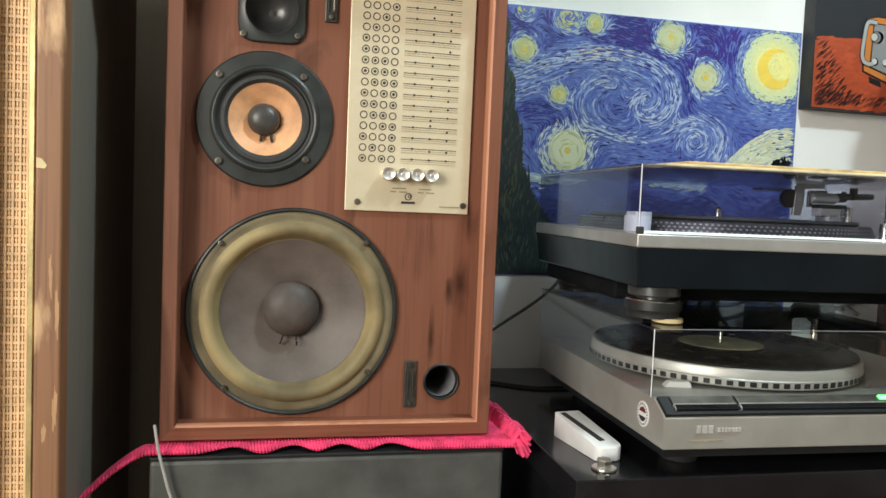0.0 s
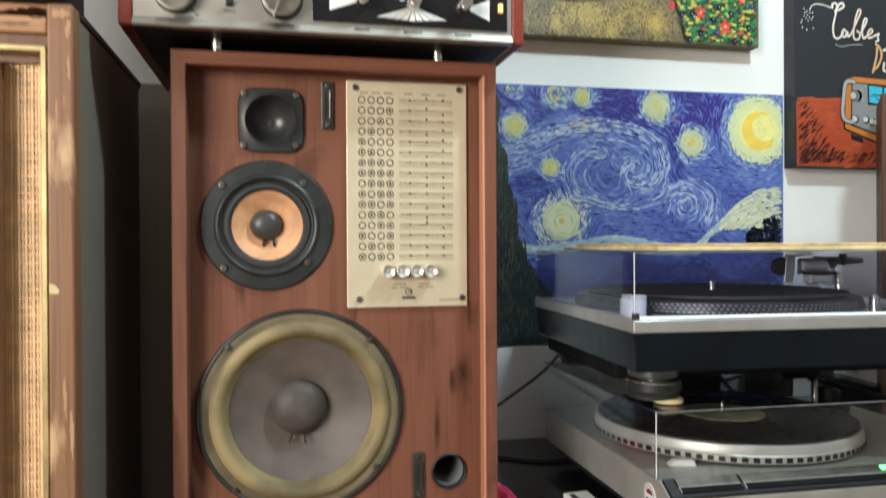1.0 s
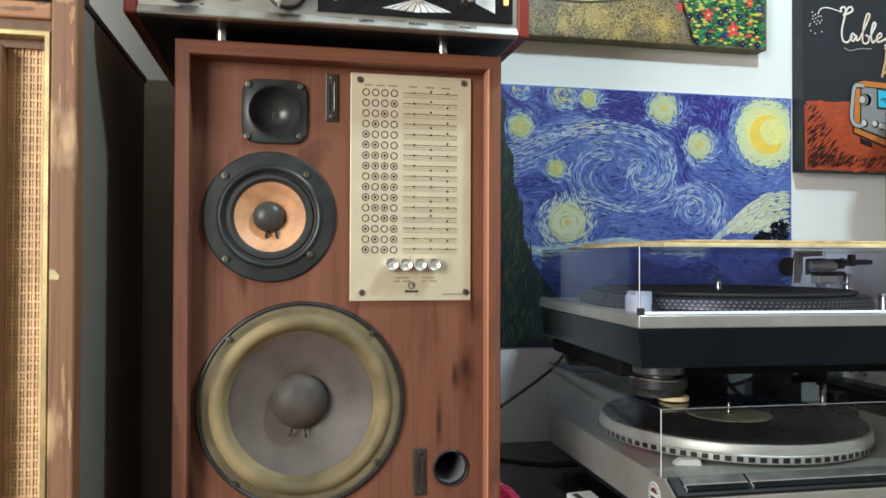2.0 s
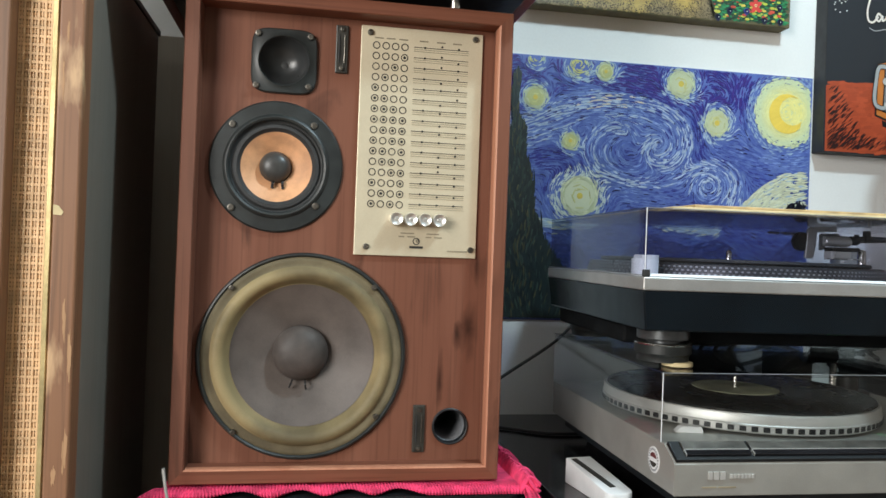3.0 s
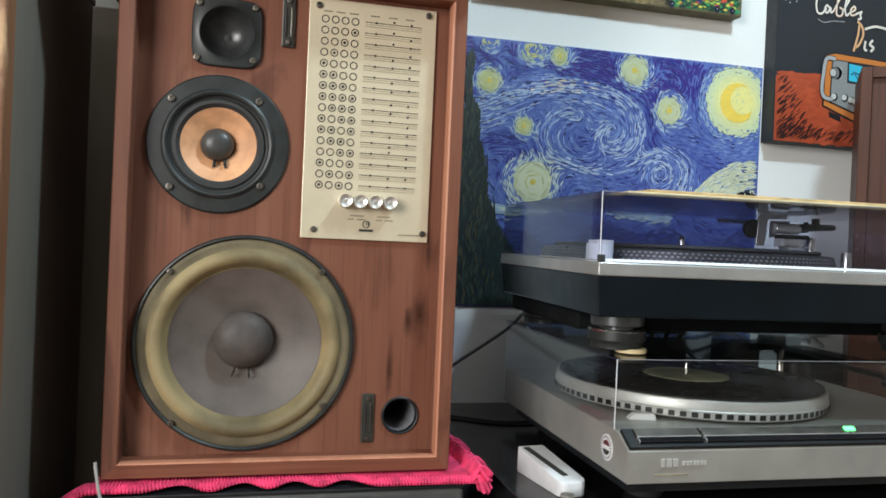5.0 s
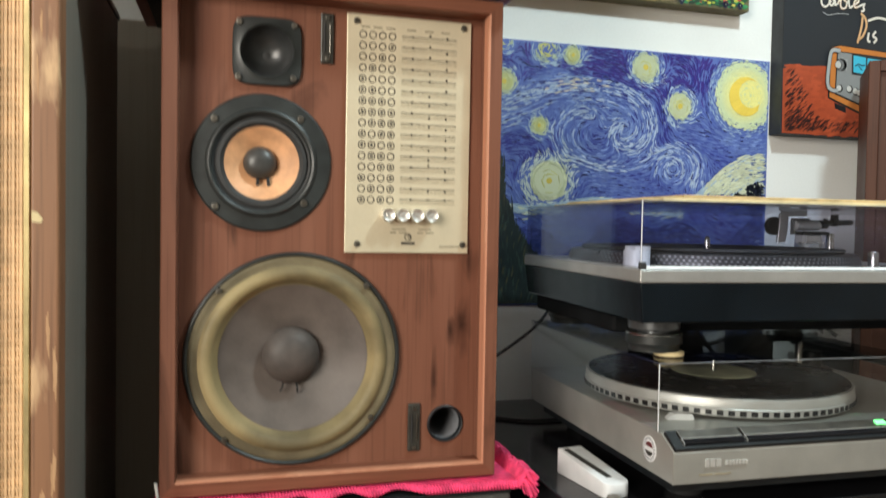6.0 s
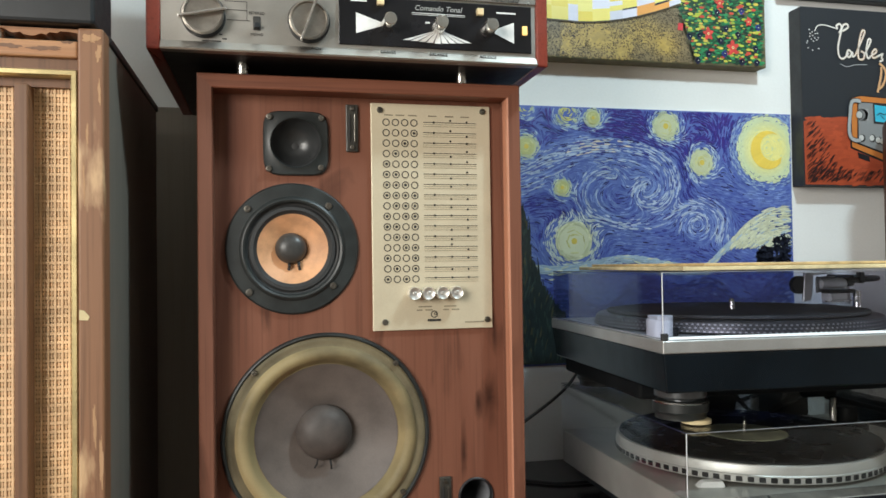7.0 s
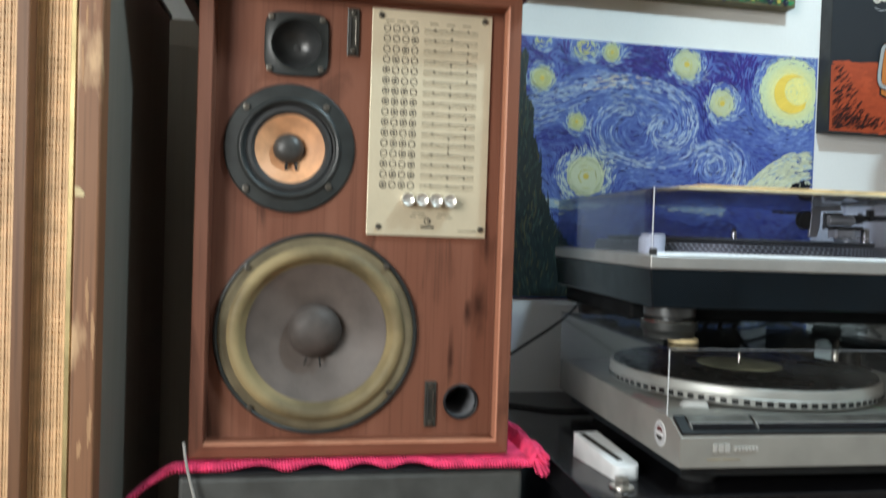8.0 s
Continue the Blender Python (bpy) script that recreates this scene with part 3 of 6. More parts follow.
# ---- the loudspeaker with the cane grille ----
def cane_loudspeaker():
    x1, x0, yf, yb, z1 = -0.1595, -0.545, 0.676, 0.99, 1.2585
    sp = thing("loudspeaker", pose(-0.35, 0.84, 0), "old oak loudspeaker with woven cane grille and gold trim, worn edges", "loudspeaker")
    for a, b in ((x1 - 0.0205, x1), (x0, x0 + 0.0205)):
        part("stile", box(a, b, yf, yf + 0.024, 0.02, z1, 0.0022, seg=3), OLD_OAK, sp, "worn oak stile with scuffed corners")
    part("top_rail", box(x0 + 0.0205, x1 - 0.0205, yf + 0.002, yf + 0.024, 1.2335, 1.2475, 0.0016), OLD_OAK_X, sp, "chipped oak rail showing bare wood")
    part("rail_groove", box(x0 + 0.0205, x1 - 0.0205, yf + 0.007, yf + 0.024, 1.2235, 1.2335), SLAT, sp)
    g = (x0 + 0.0205, x1 - 0.0205, 0.06, 1.2235)
    prof = [(0, yf + 0.003), (0.0012, yf + 0.0005), (0.0046, yf + 0.0005), (0.006, yf + 0.004), (0.006, yf + 0.02), (0, yf + 0.02)]
    for side in ("left", "right", "top", "bottom"):
        part("gold_trim", member(side, g, prof), GOLD, sp, "bright gold trim strip")
    part("grille_frame", box(g[0] + 0.006, g[1] - 0.006, yf + 0.012, yf + 0.022, 1.2105, 1.2175), SLAT, sp)
    # proud slats in front of the cane
    for k in range(4):
        xa = -0.2275 - 0.075 * k
        part("slat", box(xa, xa + 0.0105, yf - 0.0005, yf + 0.018, 0.066, 1.2105, 0.0012), SLAT, sp)
    weave = bmesh.new()
    y = yf + 0.0185
    xa, xb, za, zb = g[0] + 0.006, g[1] - 0.006, 0.066, 1.2105
    n = int((xb - xa) / 0.0027)
    for k in range(n):
        x = xa + (k + 0.5) * 0.0027
        wide, lift = (0.00095, 0.0009) if k % 2 else (0.0006, 0.0)
        box(x - wide, x + wide, y - 0.0012 - lift, y - lift, 0.6, zb, bm=weave)
    m = int((zb - 0.6) / 0.0037)
    for k in range(m):
        z = zb - (k + 0.5) * 0.0037
        dy = 0.0005 * (-1) ** k
        box(xa, xb, y - 0.0012 + dy, y + dy, z - 0.00115, z + 0.00115, bm=weave)
    part("cane_weave", weave, CANE, sp, "woven honey-coloured cane")
    part("grille_board", box(xa, xb, y + 0.0022, y + 0.012, za, zb), CANE_BACK, sp)
    part("side_panel", box(x1 - 0.018, x1 - 0.001, yf + 0.024, yb, 0.02, z1 - 0.006, 0.001), SIDE_HAZED, sp, "grey-brown side panel, lightened for lens haze")
    part("side_panel", box(x0 + 0.001, x0 + 0.018, yf + 0.024, yb, 0.02, z1 - 0.006, 0.001), SIDE_HAZED, sp)
    part("top_panel", box(x0 + 0.018, x1 - 0.018, yf + 0.024, yb, 1.232, 1.244), SIDE_HAZED, sp)
    part("top_edging", box(x1 - 0.006, x1 + 0.0008, yf + 0.024, yb + 0.004, z1 - 0.006, z1 + 0.001, 0.001), CABLE, sp, "black edge strip")
    part("back_panel", box(x0 + 0.018, x1 - 0.018, yb - 0.012, yb, 0.02, 1.232), SIDE_HAZED, sp)
    part("plinth", box(x0 + 0.02, x1 - 0.02, yf + 0.03, yb - 0.02, 0, 0.02), SIDE_HAZED, sp)
    rnd = random.Random(21)

    def chip(cx, cz, w, h, y, mat, name):
        pts = []
        u1, u2, u3 = (rnd.uniform(0, 6.3) for _ in range(3))
        for i in range(40):
            a = 2 * math.pi * i / 40
            k = 0.74 + 0.17 * math.sin(2 * a + u1) + 0.13 * math.sin(5 * a + u2) + 0.08 * math.sin(11 * a + u3)
            pts.append((cx + w * k * math.cos(a), cz + h * k * math.sin(a)))
        part(name, prism(pts, y, y + 0.003), mat, sp)

    for cx, cz, w, h in ((-0.205, 1.2405, 0.014, 0.0028), (-0.232, 1.2415, 0.012, 0.0024), (-0.268, 1.2375, 0.004, 0.0012), (-0.188, 1.2462, 0.005, 0.0018), (-0.298, 1.242, 0.012, 0.0025)):
        chip(cx, cz, w, h, yf + 0.00175, SLAT, "chipped_patch")
    for cx, cz, w, h in ((x1 - 0.010, 1.250, 0.0075, 0.0055), (x1 - 0.004, 1.238, 0.0028, 0.009), (x1 - 0.0035, 1.205, 0.0016, 0.012), (x1 - 0.008, 0.93, 0.0018, 0.022), (x1 - 0.003, 0.90, 0.0018, 0.03), (x1 - 0.004, 0.82, 0.0022, 0.025), (x1 - 0.0155, 1.13, 0.0012, 0.02), (x1 - 0.012, 0.80, 0.002, 0.012), (x1 - 0.013, 1.17, 0.001, 0.015)):
        chip(cx, cz, w, h, yf - 0.0002, RAW_WOOD, "bare_patch")
    ragged = [(x1 - 0.021 - 0.0028 * i, 1.2545 + rnd.uniform(-0.0012, 0.0012) + 0.002 * math.sin(i * 0.37)) for i in range(76)]
    part("splintered_board", prism([(x1 - 0.021, 1.2590), *ragged, (ragged[-1][0], 1.2590)], yf + 0.008, yf + 0.03), OLD_OAK_X, sp, "splintered raw edge of a top board")
    part("paint_fleck", prism([(x1 - 0.0195, 1.0255), (x1 - 0.0155, 1.0245), (x1 - 0.0115, 1.0195), (x1 - 0.013, 1.0165), (x1 - 0.0195, 1.017)], yf - 0.0006, yf + 0.001), SLEEVE, sp)


cane_loudspeaker()


def dark_component():
    t = thing("stereo_component", pose(-0.38, 0.84, 1.2445), "dark stereo component standing on small metal feet", "stereo component")
    # unseen upper part raised to block the window light from the wall
    part("case", box(-0.56, -0.166, 0.672, 0.745, 1.2605, 1.52, 0.003), BLACK_PL, t)
    for x in (-0.2445, -0.5):
        for y in (0.69, 0.73):
            part("foot", lathe([(0.0055, 0), (0.0062, 0.004), (0.0062, 0.013), (0, 0.013)], (x, y, 1.2478 if y < 0.7 else 1.2442), "z", 20), ALU, t, "", False, True)


dark_component()


# ---- the panel added to darken the gap behind both loudspeakers ----
def gap_panel():
    solo("board", box(-0.60, -0.055, 1.085, 1.125, 0, 1.278, 0.002), GAP_PANEL, "grey-brown panel added to darken the gap behind the loudspeakers", "board")


gap_panel()


# ---- the amplifier on the loudspeaker ----
def amplifier():
    # z1 is unseen; set high so the case keeps the bulb off the wall
    yf, yb, z0, z1 = 0.7235, 1.03, 1.2565, 1.50
    a = thing("amplifier", pose(0.058, 0.88, 1.2447), "vintage amplifier with brushed front and red wooden case", "amplifier")
    part("case", box(-0.121, 0.2375, yf + 0.006, yb, z0, z1, 0.001), BLACK_PL, a)
    for x in (-0.1335, 0.2375):
        part("side_cheek", box(x, x + 0.0125, yf - 0.002, yb, z0, z1 + 0.003, 0.002), RAIL_RED, a, "red lacquered wooden cheek")
    f = part("front_panel", box(-0.121, 0.2375, yf, yf + 0.006, z0 + 0.008, z1, 0.0006), BRUSHED, a, "brushed aluminium front panel")
    lip = bmesh.new()
    pts = [(yf - 0.004, z0), (yf - 0.0048, z0 + 0.0016), (yf, z0 + 0.0092), (yf + 0.006, z0 + 0.0092), (yf + 0.006, z0)]
    l = [lip.verts.new((-0.121, y, z)) for y, z in pts]
    r = [lip.verts.new((0.2375, y, z)) for y, z in pts]
    lip.faces.new(l)
    lip.faces.new(r[::-1])
    for i in range(5):
        lip.faces.new((l[i], l[(i + 1) % 5], r[(i + 1) % 5], r[i]))
    part("front_lip", lip, BRUSHED, a, "brushed slanting lip")
    part("upper_strip", box(0.035, 0.2375, yf - 0.002, yf, 1.3185, z1 - 0.002, 0.0008), ALU, f)
    b = part("tone_panel", box(0.0395, 0.2325, yf - 0.0018, yf, 1.2695, 1.3165, 0.0005), BLACK_GLOSS, f, "black tone-control panel with white print")
    y = yf - 0.0018
    for wedge in ([(0.056, 1.2805), (0.056, 1.3005), (0.080, 1.2925), (0.080, 1.2885)], [(0.214, 1.2785), (0.214, 1.2995), (0.194, 1.2915), (0.194, 1.2875)]):
        part("white_wedge", prism(wedge, y - 0.0004, y), PRINT_WHITE, b)
    fan = bmesh.new()
    for k in range(9):
        xa, xb = 0.101 + k * 0.0078, 0.101 + k * 0.0078 + 0.0068
        ta, tb = 0.1335 + k * 0.0008, 0.1335 + k * 0.0008 + 0.0006
        prism([(xa, 1.2745 + 0.002 * abs(k - 4) / 4), (xb, 1.2745 + 0.002 * abs(k - 4) / 4), (tb, 1.287), (ta, 1.287)], y - 0.0004, y, fan)
    part("balance_fan", fan, PRINT_WHITE, b)
    part("lettering", words("Comando Tonal", 0.0072, (0.1365, y - 0.0001, 1.3085), 0, 0.25, 0.0002), DIM_WHITE, b)
    for x0, x1, z, h in ((0.110, 0.1635, 1.3035, 0.0003), (0.110, 0.1635, 1.302, 0.0002), (0.051, 0.0665, 1.312, 0.0008), (0.175, 0.180, 1.3085, 0.0008), (0.196, 0.216, 1.3085, 0.0008), (0.1235, 0.128, 1.2945, 0.0008)):
        part("lettering_bar", box(x0, x1, y - 0.0004, y, z - h, z + h), PRINT_WHITE, b)
    for x in (0.0865, 0.1365, 0.1865):
        k = part("knob", lathe([(0.0068, 0), (0.0062, 0.0195), (0.0056, 0.0203), (0, 0.0203)], (x, y, 1.2905), "y", 40), ALU, b, "turned aluminium knob", False, True)
        part("pointer", box(x - 0.0005, x + 0.0005, y - 0.004, y - 0.0025, 1.2965, 1.3015), ALU, b)
    for x, z in ((0.0795, 1.3115), (0.1785, 1.3075)):
        part("push_button", box(x - 0.0034, x + 0.0034, y - 0.005, y, z - 0.0034, z + 0.0034, 0.0008), CREAM, b, "cream push button")
    part("pilot_lamp", box(0.2225, 0.2275, y - 0.003, y, 1.287, 1.296, 0.0008), AMBER_LAMP, b, "amber pilot lamp")
    for text, x in (("GRAVES", 0.0865), ("BALANCE", 0.1365), ("AGUDOS", 0.1865), ("VOLUMEN", 0.013)):
        part("lettering", words(text, 0.0042, (x, yf - 0.0022, 1.2635)), PRINT, f)
    part("lettering", words("fidelidad", 0.0085, (0.205, yf - 0.0024, 1.3225), 0, 0.4), PRINT, f)
    for x, turn in ((-0.0835, 12), (0.0115, 70)):
        k = part("selector_knob", lathe([(0.0185, 0), (0.0185, 0.010), (0.0178, 0.0118), (0.0165, 0.012), (0.0155, 0.0095), (0, 0.0085)], (x, yf, 1.2885), "y", 56), KNOB_DARK, f, "large turned aluminium knob", False, True)
        part("skirt", lathe([(0.0197, 0.0002), (0.0197, 0.006), (0.0186, 0.0075), (0.0180, 0.0075)], (x, yf, 1.2885), "y", 56), BLACK_PL, k, "black skirt ring", False, True)
        fin = box(-0.0215, 0.0215, yf - 0.0155, yf - 0.008, -0.0012, 0.0012, 0.0005)
        fin.transform(Matrix.Translation((x, 0, 1.2885)) @ Matrix.Rotation(radians(-turn), 4, "Y"))
        part("knob_fin", fin, ALU, k)
    part("mode_switch", box(-0.0395, -0.0325, yf - 0.001, yf, 1.2785, 1.2915, 0.0003), PRINT, f)
    part("switch_lever", box(-0.0385, -0.0335, yf - 0.006, yf, 1.2795, 1.2845, 0.0006), BLACK_PL, f)
    part("lettering", words("ESTEREO", 0.0036, (-0.036, yf - 0.0002, 1.2945)), PRINT, f)
    part("lettering", words("MONO", 0.0036, (-0.036, yf - 0.0002, 1.2745)), PRINT, f)
    marks = bmesh.new()
    for x0, x1, z in ((-0.065, -0.045, 1.3045), (-0.065, -0.045, 1.2965), (-0.063, -0.042, 1.287)):
        box(x0, x1, yf - 0.0004, yf, z - 0.00025, z + 0.00025, bm=marks)
    box(-0.0452, -0.0447, yf - 0.0004, yf, 1.287, 1.3045, bm=marks)
    for x0, x1, z in ((-0.070, -0.067, 1.273), (-0.067, -0.063, 1.269), (-0.085, -0.068, 1.2665)):
        box(x0, x1, yf - 0.0004, yf, z - 0.0006, z + 0.0006, bm=marks)
    part("selector_marks", marks, PRINT, f)
    for x in (-0.0505, 0.169):
        for yy in (0.762, 0.99):
            part("foot", lathe([(0.0045, 0), (0.0055, 0.0025), (0.0055, 0.0125), (0, 0.0125)], (x, yy, 1.2445), "z", 20), ALU, a, "", False, True)


amplifier()


# ---- the stand, cloth and table ----
stand = thing("speaker_stand", pose(0.072, 0.9, 0), "charcoal vinyl-covered box under the cloth, its shaded top coloured black", "stand")
part("body", box(-0.098, 0.242, 0.736, 1.08, 0, 0.7535, 0.004), CHARCOAL, stand, "charcoal vinyl covering")
# shade on the stand's top is put in as a black slab
part("shaded_top", box(-0.098, 0.242, 0.7365, 1.08, 0.7535, 0.7568, 0.001), BLACK_PL, stand, "black top, coloured for the shade under the loudspeaker")


def cloth():
    """A ribbed pink runner: flat under the loudspeaker, with a scalloped hem that hangs over the front and falls at its end."""
    c = thing("table_runner", pose(0.05, 0.8, 0.757), "pink ribbed woven cloth with fringed end under the loudspeaker", "cloth")
    bm = bmesh.new()
    n = 420
    rows = []
    # how far the hem hangs out, from fold to fold
    folds = [(-0.2, 0.75), (-0.06, 0.75), (-0.023, 0.12), (0.003, 0.85), (0.033, 0.05), (0.055, 0.75), (0.079, 0.05), (0.102, 0.75), (0.126, 0.08), (0.160, 0.9), (0.30, 1.0)]

    def sway(x):
        for (xa, a), (xb, b) in zip(folds, folds[1:]):
            if xa <= x <= xb:
                q = (x - xa) / (xb - xa)
                return a + (b - a) * q * q * (3 - 2 * q)
        return 1.0

    for i in range(n + 1):
        x = -0.163 + 0.424 * i / n
        rib = 0.0012 * math.cos(x * 2 * math.pi / 0.0031)
        fall = sway(x)
        scallop = 0.0006 + 0.0048 * fall
        zt = 0.7655
        if x < -0.10:
            drop = (-0.10 - x) / 0.063
            zt -= 0.05 * drop ** 1.4
        front = 0.7490 - 0.0155 * fall
        under = x > -0.097
        rows.append([bm.verts.new(v) for v in ((x, 1.06 if under else 0.756, 0.7575 if under else zt - 0.002), (x, 0.764 if under else 0.754, min(0.7645, zt)), (x, front + 0.005, zt + rib * 0.8), (x, front + rib, zt - 0.002), (x, front - 0.002 + rib, zt - 0.0025 - 0.4 * scallop), (x, front - 0.001 + rib, zt - 0.0028 - 0.8 * scallop))])
    for a, b in zip(rows, rows[1:]):
        for k in range(5):
            bm.faces.new((a[k], a[k + 1], b[k + 1], b[k]))
    part("woven_field", bm, CLOTH, c)
    rnd = random.Random(4)
    fringe = bmesh.new()
    for k in range(300):
        y = 0.733 + 0.30 * (k / 300) ** 1.3
        dz = rnd.uniform(-0.008, 0.015) if k < 140 else rnd.uniform(-0.006, 0.01)
        out = rnd.uniform(0.009, 0.02)
        tube(curve_through([(0.250, y, 0.7625), (0.250 + out * 0.45, y - 0.003, 0.768 + dz * 0.6), (0.250 + out, y - 0.006 + rnd.uniform(-0.004, 0.004), 0.763 + dz - 0.008)], 3), 0.0016, 5, fringe)
    part("fringe", fringe, CLOTH, c, "loose pink fringe")


cloth()


def table():
    t = thing("hifi_table", pose(0.75, 0.9, 0, 0, 0, 0), "black lacquered table carrying two turntables", "table")
    part("tabletop", box(0.288, 1.45, 0.655, 1.135, 0.722, 0.751, 0.0012), BLACK_GLOSS, t)
    part("apron", box(0.31, 1.43, 0.672, 0.69, 0.62, 0.722), BLACK_GLOSS, t)
    # panel added so that the gap beside the stand turns black
    part("side_panel", box(0.292, 0.309, 0.672, 1.13, 0, 0.722, 0.001), BLACK_GLOSS, t)
    for x in (0.31, 1.38):
        for y in (0.692, 1.08):
            part("leg", box(x, x + 0.05, y, y + 0.05, 0, 0.722, 0.002), BLACK_GLOSS, t)


table()


# ---- the turntables ----
def lid(parent, x0, x1, y0, y1, z0, z1, material, foot=False):
    t = 0.003
    c = part("dust_cover", box(x0, x1, y0, y0 + t, z0, z1 - t), material, parent, "see-through acrylic dust cover", True)
    box_parts = [(x0, x0 + t, y0 + t, y1 - t, z0, z1 - t), (x1 - t, x1, y0 + t, y1 - t, z0, z1 - t), (x0, x1, y1 - t, y1, z0, z1 - t), (x0, x1, y0, y1, z1 - t, z1)]
    for q in box_parts:
        part("cover_panel", box(*q), material, c, "", True)
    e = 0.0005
    # glint and shade put into edge colours: white upright, dim front, dark side
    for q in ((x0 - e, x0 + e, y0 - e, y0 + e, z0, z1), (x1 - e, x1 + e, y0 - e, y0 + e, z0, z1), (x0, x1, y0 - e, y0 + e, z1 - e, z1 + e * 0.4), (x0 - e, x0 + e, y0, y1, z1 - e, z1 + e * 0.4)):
        part("cover_edge", box(*q, 0.0004), EDGE_GLINT if q[5] - q[4] > 0.02 else EDGE_DARK if q[3] - q[2] > 0.02 else EDGE_DIM, c, "", True)
    if foot:
        # opaque white strip drawn for the bright line at the cover's foot
        rim = bmesh.new()
        a, b = ([rim.verts.new((x, y0 + dy, z0 + dz)) for dy, dz in ((-0.0032, -0.0004), (-0.0028, 0.0002), (-0.0004, 0.0020), (0, 0.0020), (0, -0.0004))] for x in (x0 - e, x1 + e))
        rim.faces.new(a)
        rim.faces.new(b[::-1])
        for i in range(5):
            rim.faces.new((a[i], a[(i + 1) % 5], b[(i + 1) % 5], b[i]))
        part("cover_edge", rim, EDGE_GLINT, c, "white strip, the glint along the foot of the cover", True)
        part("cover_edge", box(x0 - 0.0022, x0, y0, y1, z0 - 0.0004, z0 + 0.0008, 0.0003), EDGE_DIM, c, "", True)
    return c


def lower_turntable():
    t = thing("turntable", pose(0.3715, 0.652, 0.779, 0, 0, -1.0), "champagne turntable with a record under its clear cover", "turntable")
    W, D = 0.435, 0.37
    bm = bmesh.new()
    prof = [(0, 0), (0, 0.0305), (0.0015, 0.032), (0.022, 0.0435), (D, 0.0435), (D, 0)]
    l = [bm.verts.new((0, y, z)) for y, z in prof]
    r = [bm.verts.new((W, y, z)) for y, z in prof]
    bm.faces.new(l)
    bm.faces.new(r[::-1])
    for i in range(6):
        bm.faces.new((l[i], l[(i + 1) % 6], r[(i + 1) % 6], r[i]))
    bmesh.ops.bevel(bm, geom=bm.edges[:], offset=0.0008, segments=2, affect="EDGES")
    p = part("plinth", bm, CHAMPAGNE, t, "champagne metal plinth", True)
    part("base", box(0.012, W - 0.012, 0.02, D - 0.02, -0.014, 0), BLACK_PL, t, "", True)
    for x in (0.05, W - 0.05):
        for y in (0.06, D - 0.06):
            part("foot", lathe([(0.018, -0.0278), (0.02, -0.024), (0.02, -0.014)], (x, y, 0), "z", 28), BLACK_RUB, t, "", True, True)
    # sloping control strip with long keys
    slope = math.atan2(0.0115, 0.0205)
    m = Matrix.Translation((0, 0.0015, 0.032)) @ Matrix.Rotation(slope, 4, "X")
    s = box(0.0015, W - 0.0015, -0.001, 0.0235, -0.001, 0.0035, 0.0008)
    s.transform(m)
    part("control_strip", s, BLACK_PL, p, "", True)
    for x0, x1 in ((0.012, 0.078), (0.081, W - 0.012)):
        k = box(x0, x1, 0.0098, 0.0205, 0.0032, 0.0062, 0.0005)
        k.transform(m)
        part("long_key", k, KNOB_DARK, p, "long silver key with a black front", True)
        k = box(x0, x1, 0.0030, 0.0093, 0.0032, 0.0060, 0.0005)
        k.transform(m)
        part("key_front", k, BLACK_GLOSS, p, "", True)
        # highlight on the key's ridge and left edge, laid on as a silver strip
        k = box(x0, x1, 0.0093, 0.0098, 0.0032, 0.0065)
        merge(k, box(x0, x0 + 0.0006, 0.0030, 0.0093, 0.0032, 0.0062))
        k.transform(m)
        part("key_highlight", k, RAISED, p, "bright line for the highlight along the key's edge", True)
    k = box(0.240, 0.252, 0.013, 0.0185, 0.006, 0.0076, 0.0005)
    k.transform(m)
    part("pilot_light", k, GREEN_LED, p, "green pilot light", True)
    # maker's mark as plain bars
    mark = bmesh.new()
    for x0, x1, z0, z1 in ((0.0335, 0.0375, 0.0155, 0.0230), (0.0388, 0.0440, 0.0155, 0.0230), (0.0453, 0.0505, 0.0155, 0.0230), *((0.0555 + 0.0036 * i, 0.0582 + 0.0036 * i, 0.0165, 0.0205) for i in range(7))):
        box(x0, x1, -0.0016, 0, z0, z1, 0.0003, bm=mark)
    part("maker_mark", mark, RAISED, p, "raised silver bars", True)
    mark = bmesh.new()
    for x0, x1 in ((0.0275, 0.042), (0.044, 0.062)):
        box(x0, x1, -0.0005, 0, 0.0075, 0.009, bm=mark)
    part("small_print", mark, PRINT_SOFT, p, "", True)
    d = lathe([(0, 0), (0.0128, 0), (0.0128, 0.0005), (0, 0.0006)], (0, 0, 0), "z", 36)
    d.transform(Matrix.Translation((0, 0.044, 0.0225)) @ Matrix.Rotation(radians(-90), 4, "Y"))
    bd = part("round_badge", d, WHITE_PL, p, "white round sticker", True)
    turn = Matrix.Translation((-0.0005, 0.044, 0.0225)) @ Matrix.Rotation(radians(-90), 4, "Z")
    for a, ink in ((0, BADGE_RED), (1, PRINT)):
        d = prism([(0.0072 * math.cos(u), 0.0072 * math.sin(u)) for u in (radians(180 * a + 18 + 14.4 * i) for i in range(11))], -0.0006, 0)
        d.transform(turn)
        part("badge_print", d, ink, bd, "", True)
    d = bmesh.new()
    for i in range(22):
        u = radians(i * 360 / 22)
        q = box(-0.0007, 0.0007, -0.0006, 0, 0.0092, 0.0112)
        q.transform(Matrix.Rotation(u, 4, "Y"))
        merge(d, q)
    d.transform(turn)
    part("badge_lettering", d, DOT_GREY, bd, "", True)
    # platter with strobe windows, record and label
    cx, cy, dz = 0.1695, 0.1905, 0.0435
